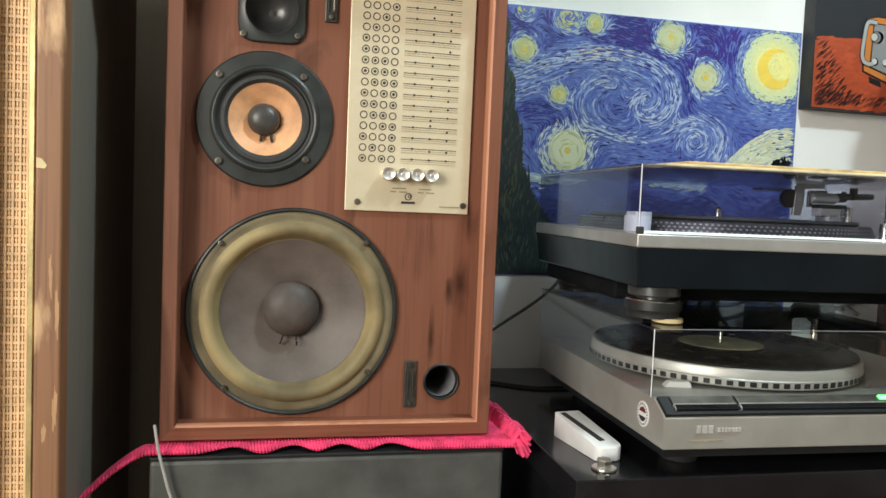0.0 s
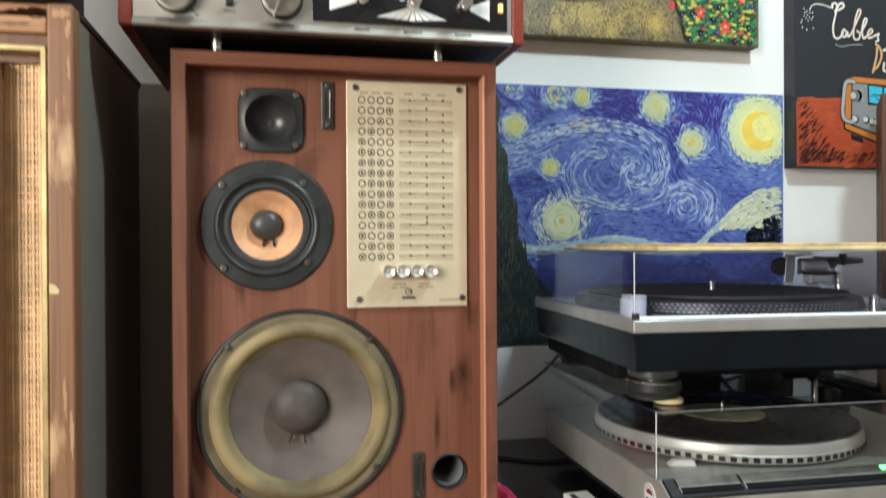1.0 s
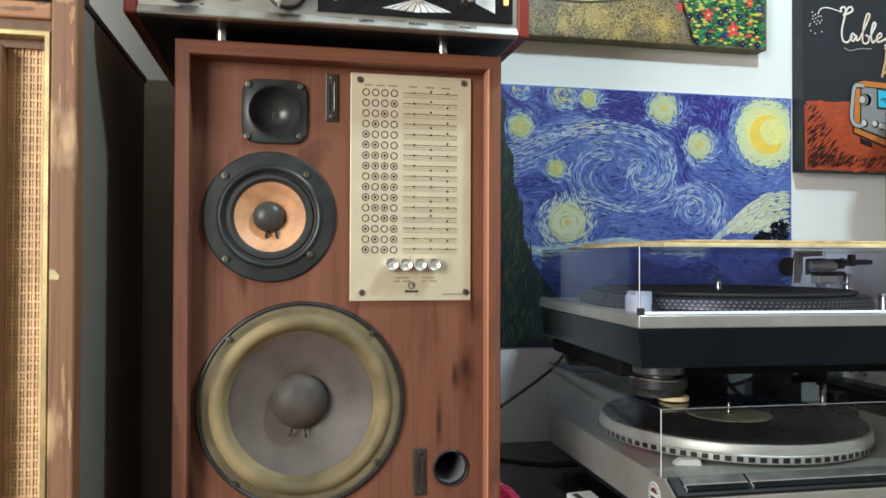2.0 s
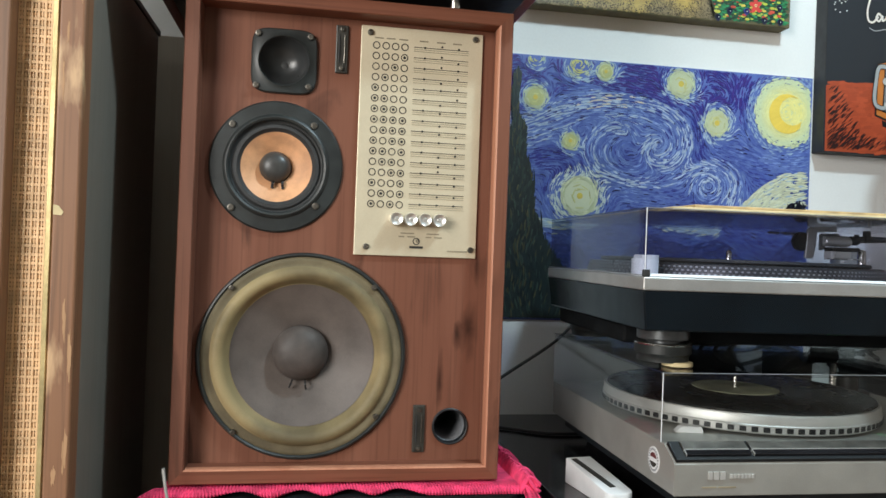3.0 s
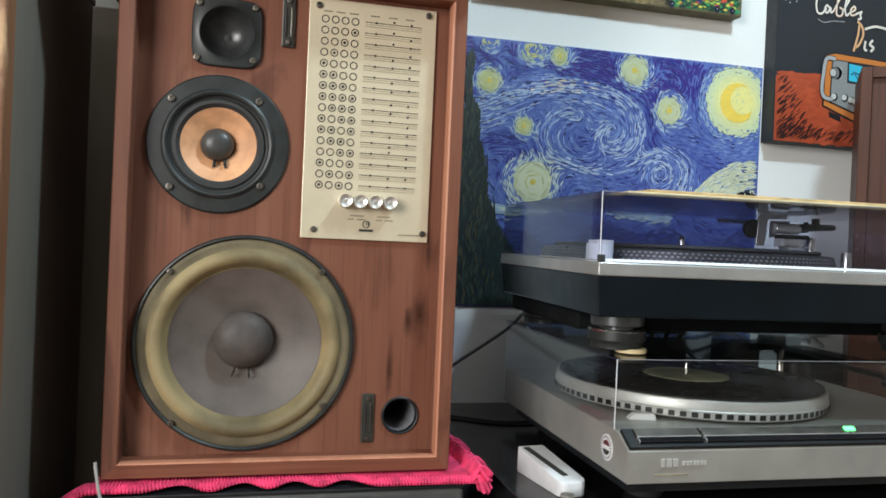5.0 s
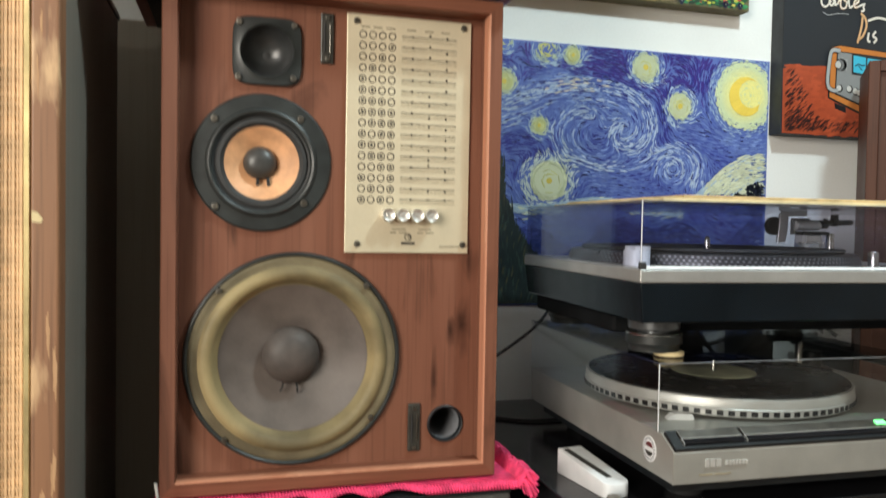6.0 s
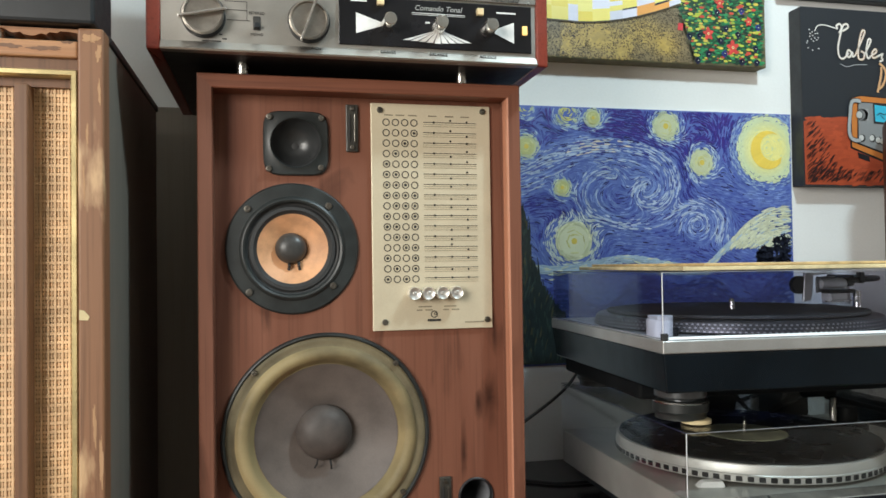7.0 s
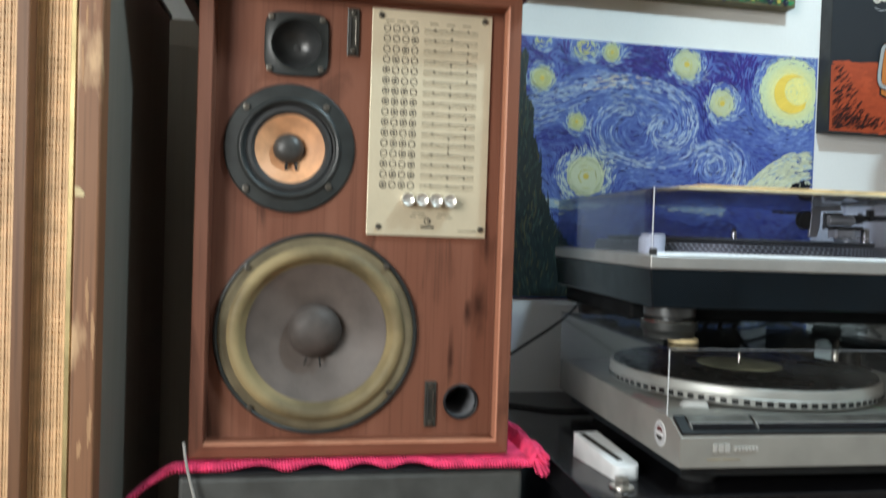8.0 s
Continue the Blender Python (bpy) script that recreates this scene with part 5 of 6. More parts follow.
def night_poster():
    x0, x1, z0, z1 = 0.306, 0.8565, 0.8965, 1.3115
    t = thing("poster", pose(0.6, WY1 - 0.001, z0), "poster of a swirling blue night sky with yellow stars", "poster")
    part("sheet", box(x0, x1, WY1 - 0.0022, WY1 - 0.0002, z0, z1), WHITE_PL, t)
    rnd = random.Random(11)
    p = Paint()
    stars = [(0.3725, 1.307, 0.017), (0.444, 1.301, 0.026), (0.489, 1.2945, 0.019), (0.374, 1.2455, 0.025), (0.6185, 1.2845, 0.031), (0.684, 1.225, 0.030),
             (0.4335, 1.1805, 0.019), (0.4525, 1.0942, 0.045)]
    moon = (0.8085, 1.2505, 0.069)
    deep, mid, pale, ice = (0.030, 0.034, 0.240), (0.072, 0.116, 0.40), (0.180, 0.270, 0.565), (0.37, 0.465, 0.62)
    # lines that the wind follows: the river that rolls over and into the large swirl, its lower arm that feeds the small one, and folds between them
    gp, gt, gw, gl = [], [], [], []

    def wind(w, light, pts):
        c = curve_through([(x, z, 0) for x, z in pts], 8)
        for q, r in zip(c, c[1:]):
            d = (r - q).normalized()
            gp.append((q.x, q.y)), gt.append((d.x, d.y)), gw.append(w), gl.append(light)

    wind(0.021, 0.95, [(0.306, 1.182), (0.341, 1.203), (0.3945, 1.224), (0.449, 1.241), (0.505, 1.2505), (0.571, 1.246), (0.611, 1.228), (0.632, 1.198), (0.626, 1.170), (0.604, 1.151), (0.576, 1.147), (0.556, 1.158), (0.556, 1.173), (0.566, 1.178)])
    wind(0.014, 0.62, [(0.306, 1.155), (0.36, 1.178), (0.41, 1.196), (0.455, 1.218), (0.505, 1.227), (0.560, 1.223), (0.594, 1.207), (0.606, 1.186), (0.598, 1.170), (0.582, 1.165)])
    wind(0.016, 0.80, [(0.524, 1.203), (0.508, 1.208), (0.489, 1.204), (0.471, 1.188), (0.465, 1.163), (0.481, 1.140), (0.513, 1.127), (0.560, 1.121), (0.610, 1.129), (0.645, 1.149), (0.675, 1.159), (0.706, 1.150), (0.722, 1.128), (0.712, 1.102)])
    wind(0.012, 0.62, [(0.512, 1.194), (0.500, 1.186), (0.492, 1.170), (0.497, 1.151), (0.520, 1.139), (0.555, 1.134), (0.600, 1.138)])
    wind(0.008, 0.50, [(0.516, 1.180), (0.514, 1.166), (0.524, 1.152), (0.545, 1.145)])
    wind(0.011, 0.55, [(0.505, 1.213), (0.532, 1.209), (0.546, 1.190), (0.541, 1.168), (0.552, 1.150), (0.575, 1.138)])
    wind(0.012, 0.75, [(0.640, 1.112), (0.645, 1.133), (0.664, 1.143), (0.686, 1.137), (0.694, 1.119), (0.682, 1.106), (0.664, 1.106), (0.655, 1.116), (0.663, 1.124)])
    wind(0.016, 0.30, [(0.306, 1.128), (0.37, 1.140), (0.43, 1.150), (0.46, 1.135), (0.52, 1.108), (0.58, 1.100), (0.63, 1.095)])
    wind(0.020, 0.40, [(0.655, 1.185), (0.70, 1.178), (0.76, 1.168), (0.82, 1.172), (0.856, 1.178)])
    wind(0.022, 0.05, [(0.50, 1.278), (0.57, 1.268), (0.63, 1.250), (0.655, 1.225), (0.66, 1.195), (0.655, 1.17)])
    gp, gt, gw, gl = (np.array(v) for v in (gp, gt, gw, gl))

    def horizon(x):
        if x < 0.735:
            return 1.062 + 0.008 * math.sin(x * 26) + max(0.0, x - 0.69) * 0.7
        u = min(1.0, (x - 0.735) / 0.095)
        return 1.094 + 0.057 * math.sin(u * math.pi / 2) + max(0.0, x - 0.83) * 0.12

    def ridge(x):
        return 1.018 + 0.018 * math.sin(x * 21 + 1) + 0.012 * math.sin(x * 47) + max(0, x - 0.74) * 0.25

    def near_guide(x, z):
        d = np.hypot(gp[:, 0] - x, gp[:, 1] - z) / gw
        k = int(d.argmin())
        return d, k

    def flow(x, z):
        d, _ = near_guide(x, z)
        w = np.exp(-d ** 2)
        vx, vz = 0.35 + 1.2 * float(w @ gt[:, 0]), -0.05 + 0.12 * math.sin(x * 24) + 1.2 * float(w @ gt[:, 1])
        for cx, cz, r in [*stars, moon]:
            dx, dz = x - cx, z - cz
            e = math.hypot(dx, dz) + 1e-6
            f = 9 * math.exp(-(e / (r * 1.2)) ** 4)
            vx += -f * dz / e
            vz += f * dx / e
        return math.atan2(vz, vx)

    def colour(x, z):
        d, k = near_guide(x, z)
        e = float(d[k])
        side = (x - gp[k, 0]) * gt[k, 1] - (z - gp[k, 1]) * gt[k, 0]
        light = 0.30 + 0.10 * math.sin(x * 31 + z * 55) + 0.5 * max(0.0, 0.54 - x)
        fold = 0.5 + 0.5 * math.cos(side * 720)
        light += math.exp(-(e / 1.1) ** 2) * (gl[k] - 0.25) * (0.55 + 0.65 * fold)
        above = z - (1.262 - 2.2 * (x - 0.53) ** 2 if x < 0.66 else 1.235)
        if above > 0:
            light -= min(0.34, above * 14)
        if math.hypot((x - 0.412) / 0.045, (z - 1.152) / 0.022) < 1:
            light -= 0.30
        q = light + (rnd.random() - 0.5) * 0.36
        if e < 1.3 and gl[k] > 0.45 and rnd.random() < 0.20:
            q = rnd.uniform(0.05, 0.35)
        c = deep if q < 0.14 else blend(deep, mid, 0.6) if q < 0.25 else mid if q < 0.42 else blend(mid, pale, 0.55) if q < 0.56 else pale if q < 0.76 else ice
        if q < 0.18 and above > 0 and rnd.random() < 0.6:
            c = (0.050, 0.030, 0.235)
        if rnd.random() < 0.05:
            c = (0.020, 0.022, 0.11)
        if q > 0.9 and 0.44 < x < 0.56 and z > 1.23 and rnd.random() < 0.45:
            c = (0.62, 0.56, 0.44)
        for cx, cz, rr in [*stars, moon]:
            d2 = math.hypot(x - cx, z - cz) / rr
            if d2 < (1.05 if rr > 0.06 else 1.18):
                glow = (0.56, 0.56, 0.20) if d2 < 0.5 else (0.46, 0.54, 0.36) if d2 < 0.8 else (0.34, 0.45, 0.58)
                if rr > 0.06:
                    glow = (0.80, 0.76, 0.26) if d2 < 0.62 else (0.62, 0.68, 0.38) if d2 < 0.84 else (0.26, 0.37, 0.55)
                elif rr > 0.04:
                    glow = (0.60, 0.63, 0.44) if d2 < 0.75 else (0.50, 0.58, 0.56)
                if rnd.random() < 1.4 - 0.75 * d2 ** 2:
                    c = glow
        return tone(c, 0.86 + 0.28 * rnd.random())

    # ground tone
    n, m = 64, 50
    for i in range(n):
        for j in range(m):
            xa, xb = x0 + (x1 - x0) * i / n, x0 + (x1 - x0) * (i + 1) / n
            za, zb = z0 + (z1 - z0) * j / m, z0 + (z1 - z0) * (j + 1) / m
            p.patch([(xa, za), (xb, za), (xb, zb), (xa, zb)], WY1 - 0.0024, blend(mid, pale, 0.15 + 0.25 * rnd.random()))

    def inside(x, z):
        return x0 + 0.0012 < x < x1 - 0.0012 and z0 + 0.0012 < z < z1 - 0.0012

    for cx, cz, r in [*stars, moon]:
        if cz + 0.7 * r < z1 and cx + 0.7 * r < x1:
            p.disc(cx, cz, 0.7 * r, WY1 - 0.00255, (0.50, 0.55, 0.34), 24)

    # each stroke follows the wind for a while and keeps one colour
    for k in range(12000):
        x, z = rnd.uniform(x0, x1), rnd.uniform(1.0, z1)
        near = min(math.hypot(x - a, z - b) / r for a, b, r in [*stars, moon])
        steps = 2 if near < 1.1 else rnd.randint(2, 4)
        c = colour(x, z)
        path = []
        for _ in range(steps + 1):
            if not inside(x, z):
                break
            path.append((x, z))
            a = flow(x, z) + rnd.gauss(0, 0.04)
            x, z = x + 0.0036 * math.cos(a), z + 0.0036 * math.sin(a)
        if len(path) < 2:
            continue
        w = rnd.uniform(0.0012, 0.0026)
        p.line(path, lambda t, w=w: w * (0.35 + 0.65 * math.sin(math.pi * min(1, 0.12 + t * 0.85))), WY1 - 0.0027 - 0.00000005 * k, c)
    # moon: a broad pale disc with an open crescent
    cx, cz, r = moon
    yl = WY1 - 0.0036
    p.disc(cx, cz, 0.0465, yl + 0.0002, (0.62, 0.67, 0.36), 40)
    for k in range(1300):
        a, d = rnd.uniform(0, 2 * math.pi), min(rnd.uniform(0.0, 1.0) ** 0.5 * 0.060, 0.0475 + rnd.random() * 0.013)
        c = blend((0.78, 0.74, 0.28), (0.56, 0.65, 0.42), (d - 0.028) / 0.022)
        if not inside(cx + d * math.cos(a) + 0.004, cz + d * math.sin(a)) or rnd.random() < (d - 0.048) / 0.02:
            continue
        p.stroke(cx + d * math.cos(a), cz + d * math.sin(a), a + math.pi / 2, 0.008, 0.0026, yl - 0.0000003 * k, tone(c, rnd.uniform(0.96, 1.04)))
    outer = [(cx + 0.0015 + 0.0330 * math.cos(radians(u)), cz - 0.002 + 0.0330 * math.sin(radians(u))) for u in range(62, 325, 8)]
    inner = [(cx + 0.0110 + 0.0235 * math.cos(radians(u)), cz + 0.0030 + 0.0235 * math.sin(radians(u))) for u in range(62, 325, 8)]
    for k in range(len(outer) - 1):
        p.patch([outer[k], outer[k + 1], inner[k + 1], inner[k]], yl - 0.0008, tone((0.78, 0.58, 0.10), rnd.uniform(0.95, 1.04)))
    # star hearts
    for sx, sz, sr in stars:
        if sz + 0.6 * sr < z1:
            p.disc(sx, sz, 0.56 * sr, yl + 0.0001, (0.46, 0.49, 0.22) if sr < 0.028 else (0.50, 0.55, 0.36) if sr < 0.04 else (0.58, 0.62, 0.44), 24)
            for k in range(26):
                a, d = rnd.uniform(0, 2 * math.pi), rnd.uniform(0.2, 0.85) * sr
                p.stroke(sx + d * math.cos(a), sz + d * math.sin(a), a + math.pi / 2, 0.25 * sr + 0.003, 0.0022, yl - 0.0000005 * k, tone(blend((0.54, 0.55, 0.24), (0.48, 0.56, 0.46), (d / sr - 0.3) / 0.5), rnd.uniform(0.78, 1.12)))
            p.disc(sx, sz, 0.16 * sr if sr < 0.04 else 0.005, yl - 0.0003, (0.62, 0.50, 0.10), 12)
    # pale ridge of cloud over the hills, hills, village slope
    for k in range(3600):
        x = rnd.uniform(x0 + 0.008, x1 - 0.008)
        h = horizon(x)
        z = h - (abs(rnd.gauss(0, 0.006)) if x < 0.735 else rnd.random() * max(0.004, h - 1.082))
        if z < ridge(x) or z > z1 - 0.004:
            continue
        if x < 0.735 and rnd.random() < 0.6:
            continue
        a = min(0.75, math.atan2(horizon(x + 0.01) - h, 0.01)) + rnd.gauss(0, 0.12)
        c = (0.58, 0.62, 0.46) if rnd.random() < (0.15 if x < 0.735 else 0.88) else (0.34, 0.46, 0.58)
        p.stroke(x, z, a, rnd.uniform(0.010, 0.016), 0.0023, yl - 0.0000003 * k, tone(c, rnd.uniform(0.8, 1.1)))
    for k in range(4200):
        x = rnd.uniform(x0 + 0.007, x1 - 0.007)
        h = ridge(x)
        z = rnd.uniform(z0 + 0.003, h)
        d = (h - z) / (h - z0)
        c = blend((0.025, 0.04, 0.20), (0.06, 0.09, 0.32), rnd.random()) if d < 0.55 else ((0.03, 0.05, 0.08) if rnd.random() < 0.5 else (0.06, 0.10, 0.22))
        if 0.3 < d < 0.5 and rnd.random() < 0.2:
            c = (0.25, 0.33, 0.55)
        p.stroke(x, z, math.atan2(ridge(x + 0.01) - h, 0.01) * (1 - d) + rnd.gauss(0, 0.2), rnd.uniform(0.009, 0.014), 0.0026, yl - 0.0003 - 0.0000002 * k, tone(c, rnd.uniform(0.75, 1.2)))
    for k in range(420):
        x = rnd.uniform(0.785, x1 - 0.008)
        z = rnd.uniform(1.05, 1.072 + 0.027 * min(1.0, max(0.0, (x - 0.785) / 0.02)) * (0.45 + 0.55 * (x > 0.815)) + 0.003 * math.sin(x * 160))
        p.stroke(x, z, rnd.uniform(0, 3), 0.009, 0.0032, yl - 0.0012, tone((0.012, 0.016, 0.03), rnd.uniform(0.7, 1.6)))
    # cypress: a thin bent spire over ragged flames
    shape = [(1.292, 0.344, 0.345), (1.275, 0.338, 0.350), (1.245, 0.335, 0.346), (1.218, 0.337, 0.347), (1.206, 0.340, 0.352), (1.196, 0.337, 0.3605), (1.183, 0.330, 0.361), (1.155, 0.3225, 0.3615),
             (1.140, 0.318, 0.370), (1.068, 0.312, 0.379), (1.056, 0.311, 0.386), (1.020, 0.310, 0.398), (0.980, 0.310, 0.430), (0.8975, 0.310, 0.455)]

    def cypress(z):
        for (za, la, ra), (zb, lb, rb) in zip(shape, shape[1:]):
            if zb <= z <= za:
                q = (za - z) / (za - zb)
                return la + (lb - la) * q, ra + (rb - ra) * q
        return None

    rows = [1.292 - 0.004 * k for k in range(99)]
    for za, zb in zip(rows, rows[1:]):
        (la, ra), (lb, rb) = cypress(za), cypress(zb)
        p.patch([(la, za), (lb, zb), (rb, zb), (ra, za)], yl - 0.0014, tone((0.016, 0.026, 0.026), rnd.uniform(0.9, 1.15)))
    for k in range(2600):
        z = 1.288 - rnd.random() ** 0.8 * 0.385
        l, r = cypress(z)
        wide = r - l
        u = rnd.random()
        x = l + wide * u
        ln = rnd.uniform(0.010, 0.020)
        if z + ln / 2 > 1.291 or z - ln / 2 < z0 + 0.002:
            continue
        c = (0.014, 0.024, 0.026) if rnd.random() < 0.72 else ((0.030, 0.050, 0.042) if rnd.random() < 0.7 else (0.06, 0.058, 0.030))
        lean = (0.5 - u) * 0.35 + (0.0 if z > 1.2 else 0.22 * math.sin(z * 85 + x * 50))
        p.stroke(x, z, math.pi / 2 + lean, ln, 0.0026 if wide > 0.02 else 0.0018, yl - 0.0016 - 0.0000003 * k, tone(c, rnd.uniform(0.75, 1.3)))
    for tx, tz, w in ((0.3885, 1.069, 0.005), (0.3745, 1.135, 0.004), (0.328, 1.187, 0.004), (0.397, 1.035, 0.004)):
        p.line([(tx + 0.002 * math.sin(q * 0.9), tz - q * 0.012) for q in range(9)], lambda t, w=w: 0.0008 + w * min(1, 2.2 * t), yl - 0.0025, (0.015, 0.026, 0.026))
    p.mesh("painted_sky", t, POSTER, "brush strokes in blue, white and yellow")


night_poster()


def gold_canvas():
    x0, x1, z0, z1, yf = 0.352, 0.7915, 1.3825, 1.822, 1.1195
    t = thing("canvas_picture", pose(0.57, 1.13, z0), "painted canvas with gold ground and flower meadow", "picture")
    part("stretched_canvas", box(x0, x1, yf, WY1 - 0.0005, z0, z1, 0.0015), CANVAS_WRAP, t, "stretched canvas on its frame")
    rnd = random.Random(5)
    p = Paint()
    y = yf - 0.0003
    split = 0.640

    def edge(z):
        return split + 0.02 * (1.44 - z) / 0.06

    warm = ((0.433, 1.402, 0.014), (0.4875, 1.42, 0.026), (0.527, 1.398, 0.016), (0.606, 1.412, 0.018), (0.56, 1.432, 0.020), (0.455, 1.432, 0.018), (0.39, 1.41, 0.02))

    def gilt(x, z):
        return min(1.0, sum(math.exp(-((x - a) ** 2 + (z - b) ** 2) / (2 * s * s)) for a, b, s in warm)) * (1 if x > 0.425 else 0.45)

    for k in range(4200):
        x, z = rnd.uniform(x0 + 0.005, edge(z0)), rnd.uniform(z0 + 0.005, 1.47)
        if x > edge(z):
            continue
        c = blend((0.185, 0.145, 0.085), (0.46, 0.315, 0.075), gilt(x, z) * rnd.uniform(0.75, 1.1))
        p.stroke(x, z, rnd.uniform(0, 3), 0.010, 0.006, y - 0.0000002 * k, tone(c, rnd.uniform(0.88, 1.12)))
    for k in range(6500):
        x, z = rnd.uniform(x0 + 0.003, edge(z0)), rnd.uniform(z0 + 0.003, 1.47)
        heart = max(math.exp(-((x - a) ** 2 + (z - b) ** 2) / (s * s * 0.5)) for a, b, s in warm[:4])
        if x > edge(z) or rnd.random() > 0.72 - 0.9 * heart:
            continue
        p.stroke(x, z, 4.0 * math.sin(x * 70) + 3.0 * math.sin(z * 90) + rnd.gauss(0, 0.3), rnd.uniform(0.0015, 0.0040), 0.0011, y - 0.0010, tone((0.060, 0.042, 0.020), rnd.uniform(0.6, 1.7)))
    # dark border between ground and meadow, and along the foot
    for k in range(150):
        z = rnd.uniform(z0 + 0.004, 1.462)
        p.stroke(edge(z) + rnd.gauss(0, 0.0015), z, 1.9, 0.007, 0.0022, y - 0.0012, tone((0.075, 0.068, 0.036), rnd.uniform(0.7, 1.3)))
    # meadow
    for k in range(2600):
        z = rnd.uniform(z0 + 0.0045, 1.56)
        x = rnd.uniform(edge(z), x1 - 0.0065)
        c = rnd.choice([(0.010, 0.07, 0.03), (0.018, 0.17, 0.06), (0.025, 0.23, 0.085), (0.012, 0.05, 0.028), (0.010, 0.03, 0.022)])
        p.stroke(x, z, rnd.gauss(0.08, 0.25), rnd.uniform(0.006, 0.011), 0.0034, y - 0.0000003 * k, tone(c, rnd.uniform(0.8, 1.2)))
    for k in range(330):
        z = rnd.uniform(z0 + 0.007, 1.55)
        x = rnd.uniform(edge(z) + 0.004, x1 - 0.009)
        c = rnd.choice([(0.52, 0.50, 0.07), (0.40, 0.48, 0.06), (0.58, 0.46, 0.08), (0.50, 0.07, 0.04), (0.30, 0.42, 0.06)])
        p.disc(x, z, rnd.uniform(0.0020, 0.0052), y - 0.0012 - 0.0000004 * k, tone(c, rnd.uniform(0.85, 1.1)), 8, 0.5)
    for k, (fx, fz) in enumerate(((0.716, 1.444), (0.667, 1.430), (0.649, 1.428), (0.738, 1.435), (0.705, 1.4235), (0.7705, 1.413), (0.683, 1.400), (0.7125, 1.402), (0.7445, 1.390), (0.7725, 1.390), (0.663, 1.3885), (0.7765, 1.449), (0.70, 1.470), (0.745, 1.475), (0.765, 1.495), (0.69, 1.505))):
        c = (0.035, 0.05, 0.26) if k in (7, 11, 13) else (0.012, 0.016, 0.055)
        for dx, dz in ((-0.0022, 0.0008), (0.0022, 0.0006), (0.0, -0.0026), (0.0004, 0.0026)):
            p.disc(fx + dx, fz + dz, 0.0034, y - 0.0016 - 0.00002 * k, tone(c, rnd.uniform(0.8, 1.3)), 8)
        p.disc(fx + 0.0006, fz + 0.0004, 0.0010, y - 0.0021, (0.62, 0.66, 0.66), 6)
    for fx, fz, size in ((0.683, 1.434, 1.0), (0.728, 1.413, 1.15), (0.758, 1.458, 0.7), (0.705, 1.486, 0.9)):
        for k in range(5):
            a = k * 2 * math.pi / 5 + 0.4
            p.stroke(fx + 0.0048 * size * math.cos(a), fz + 0.0062 * size * math.sin(a), a, 0.011 * size, 0.0062 * size, y - 0.0018 - 0.00003 * k, tone((0.58, 0.055, 0.045), rnd.uniform(0.85, 1.15)))
        p.disc(fx, fz, 0.0022 * size, y - 0.0024, (0.70, 0.60, 0.30), 8)
        p.disc(fx, fz, 0.0010 * size, y - 0.0026, (0.45, 0.05, 0.04), 6)
    p.patch([(0.6275, 1.4375), (0.6365, 1.4365), (0.6375, 1.4485), (0.6285, 1.449)], y - 0.0016, (0.55, 0.035, 0.045))
    # hem of a robe: gold patches, pale and black blocks of uneven size
    def hem(x):
        return 1.4405 + 0.0025 * math.sin(x * 20) + max(0.0, x - 0.45) ** 1.5 * 0.52

    xa = x0 + 0.004
    while xa < 0.626:
        xb = min(xa + rnd.uniform(0.016, 0.034), 0.634)
        zb, first = 0.0, True
        while 1.45 + zb < z1 - 0.02:
            h = rnd.uniform(0.007, 0.022)
            q = rnd.random()
            c = blend((0.74, 0.58, 0.07), (0.80, 0.72, 0.22), rnd.random())
            if q < 0.20:
                c = (0.62, 0.62, 0.72)
            elif q < 0.42 and not first:
                c = (0.022, 0.022, 0.028)
                h *= rnd.choice((0.3, 0.9))
            elif first and xa > 0.53 and q < 0.6:
                c = (0.74, 0.34, 0.08)
            za, zc = hem(xa) + zb, hem(xb) + zb
            p.patch([(xa, za), (xb, zc), (xb, zc + h), (xa, za + h)], y - 0.002, tone(c, rnd.uniform(0.92, 1.05)))
            zb, first = zb + h, False
        xa = xb
    for k in range(160):
        x = x0 + 0.006 + (0.626 - x0) * k / 160
        p.stroke(x, hem(x) - 0.0015, 0.1, 0.007, 0.0028, y - 0.0022, tone((0.10, 0.075, 0.04), rnd.uniform(0.7, 1.2)))
    p.mesh("painted_face", t, CANVAS, "dotted gold ground and flowers")


gold_canvas()


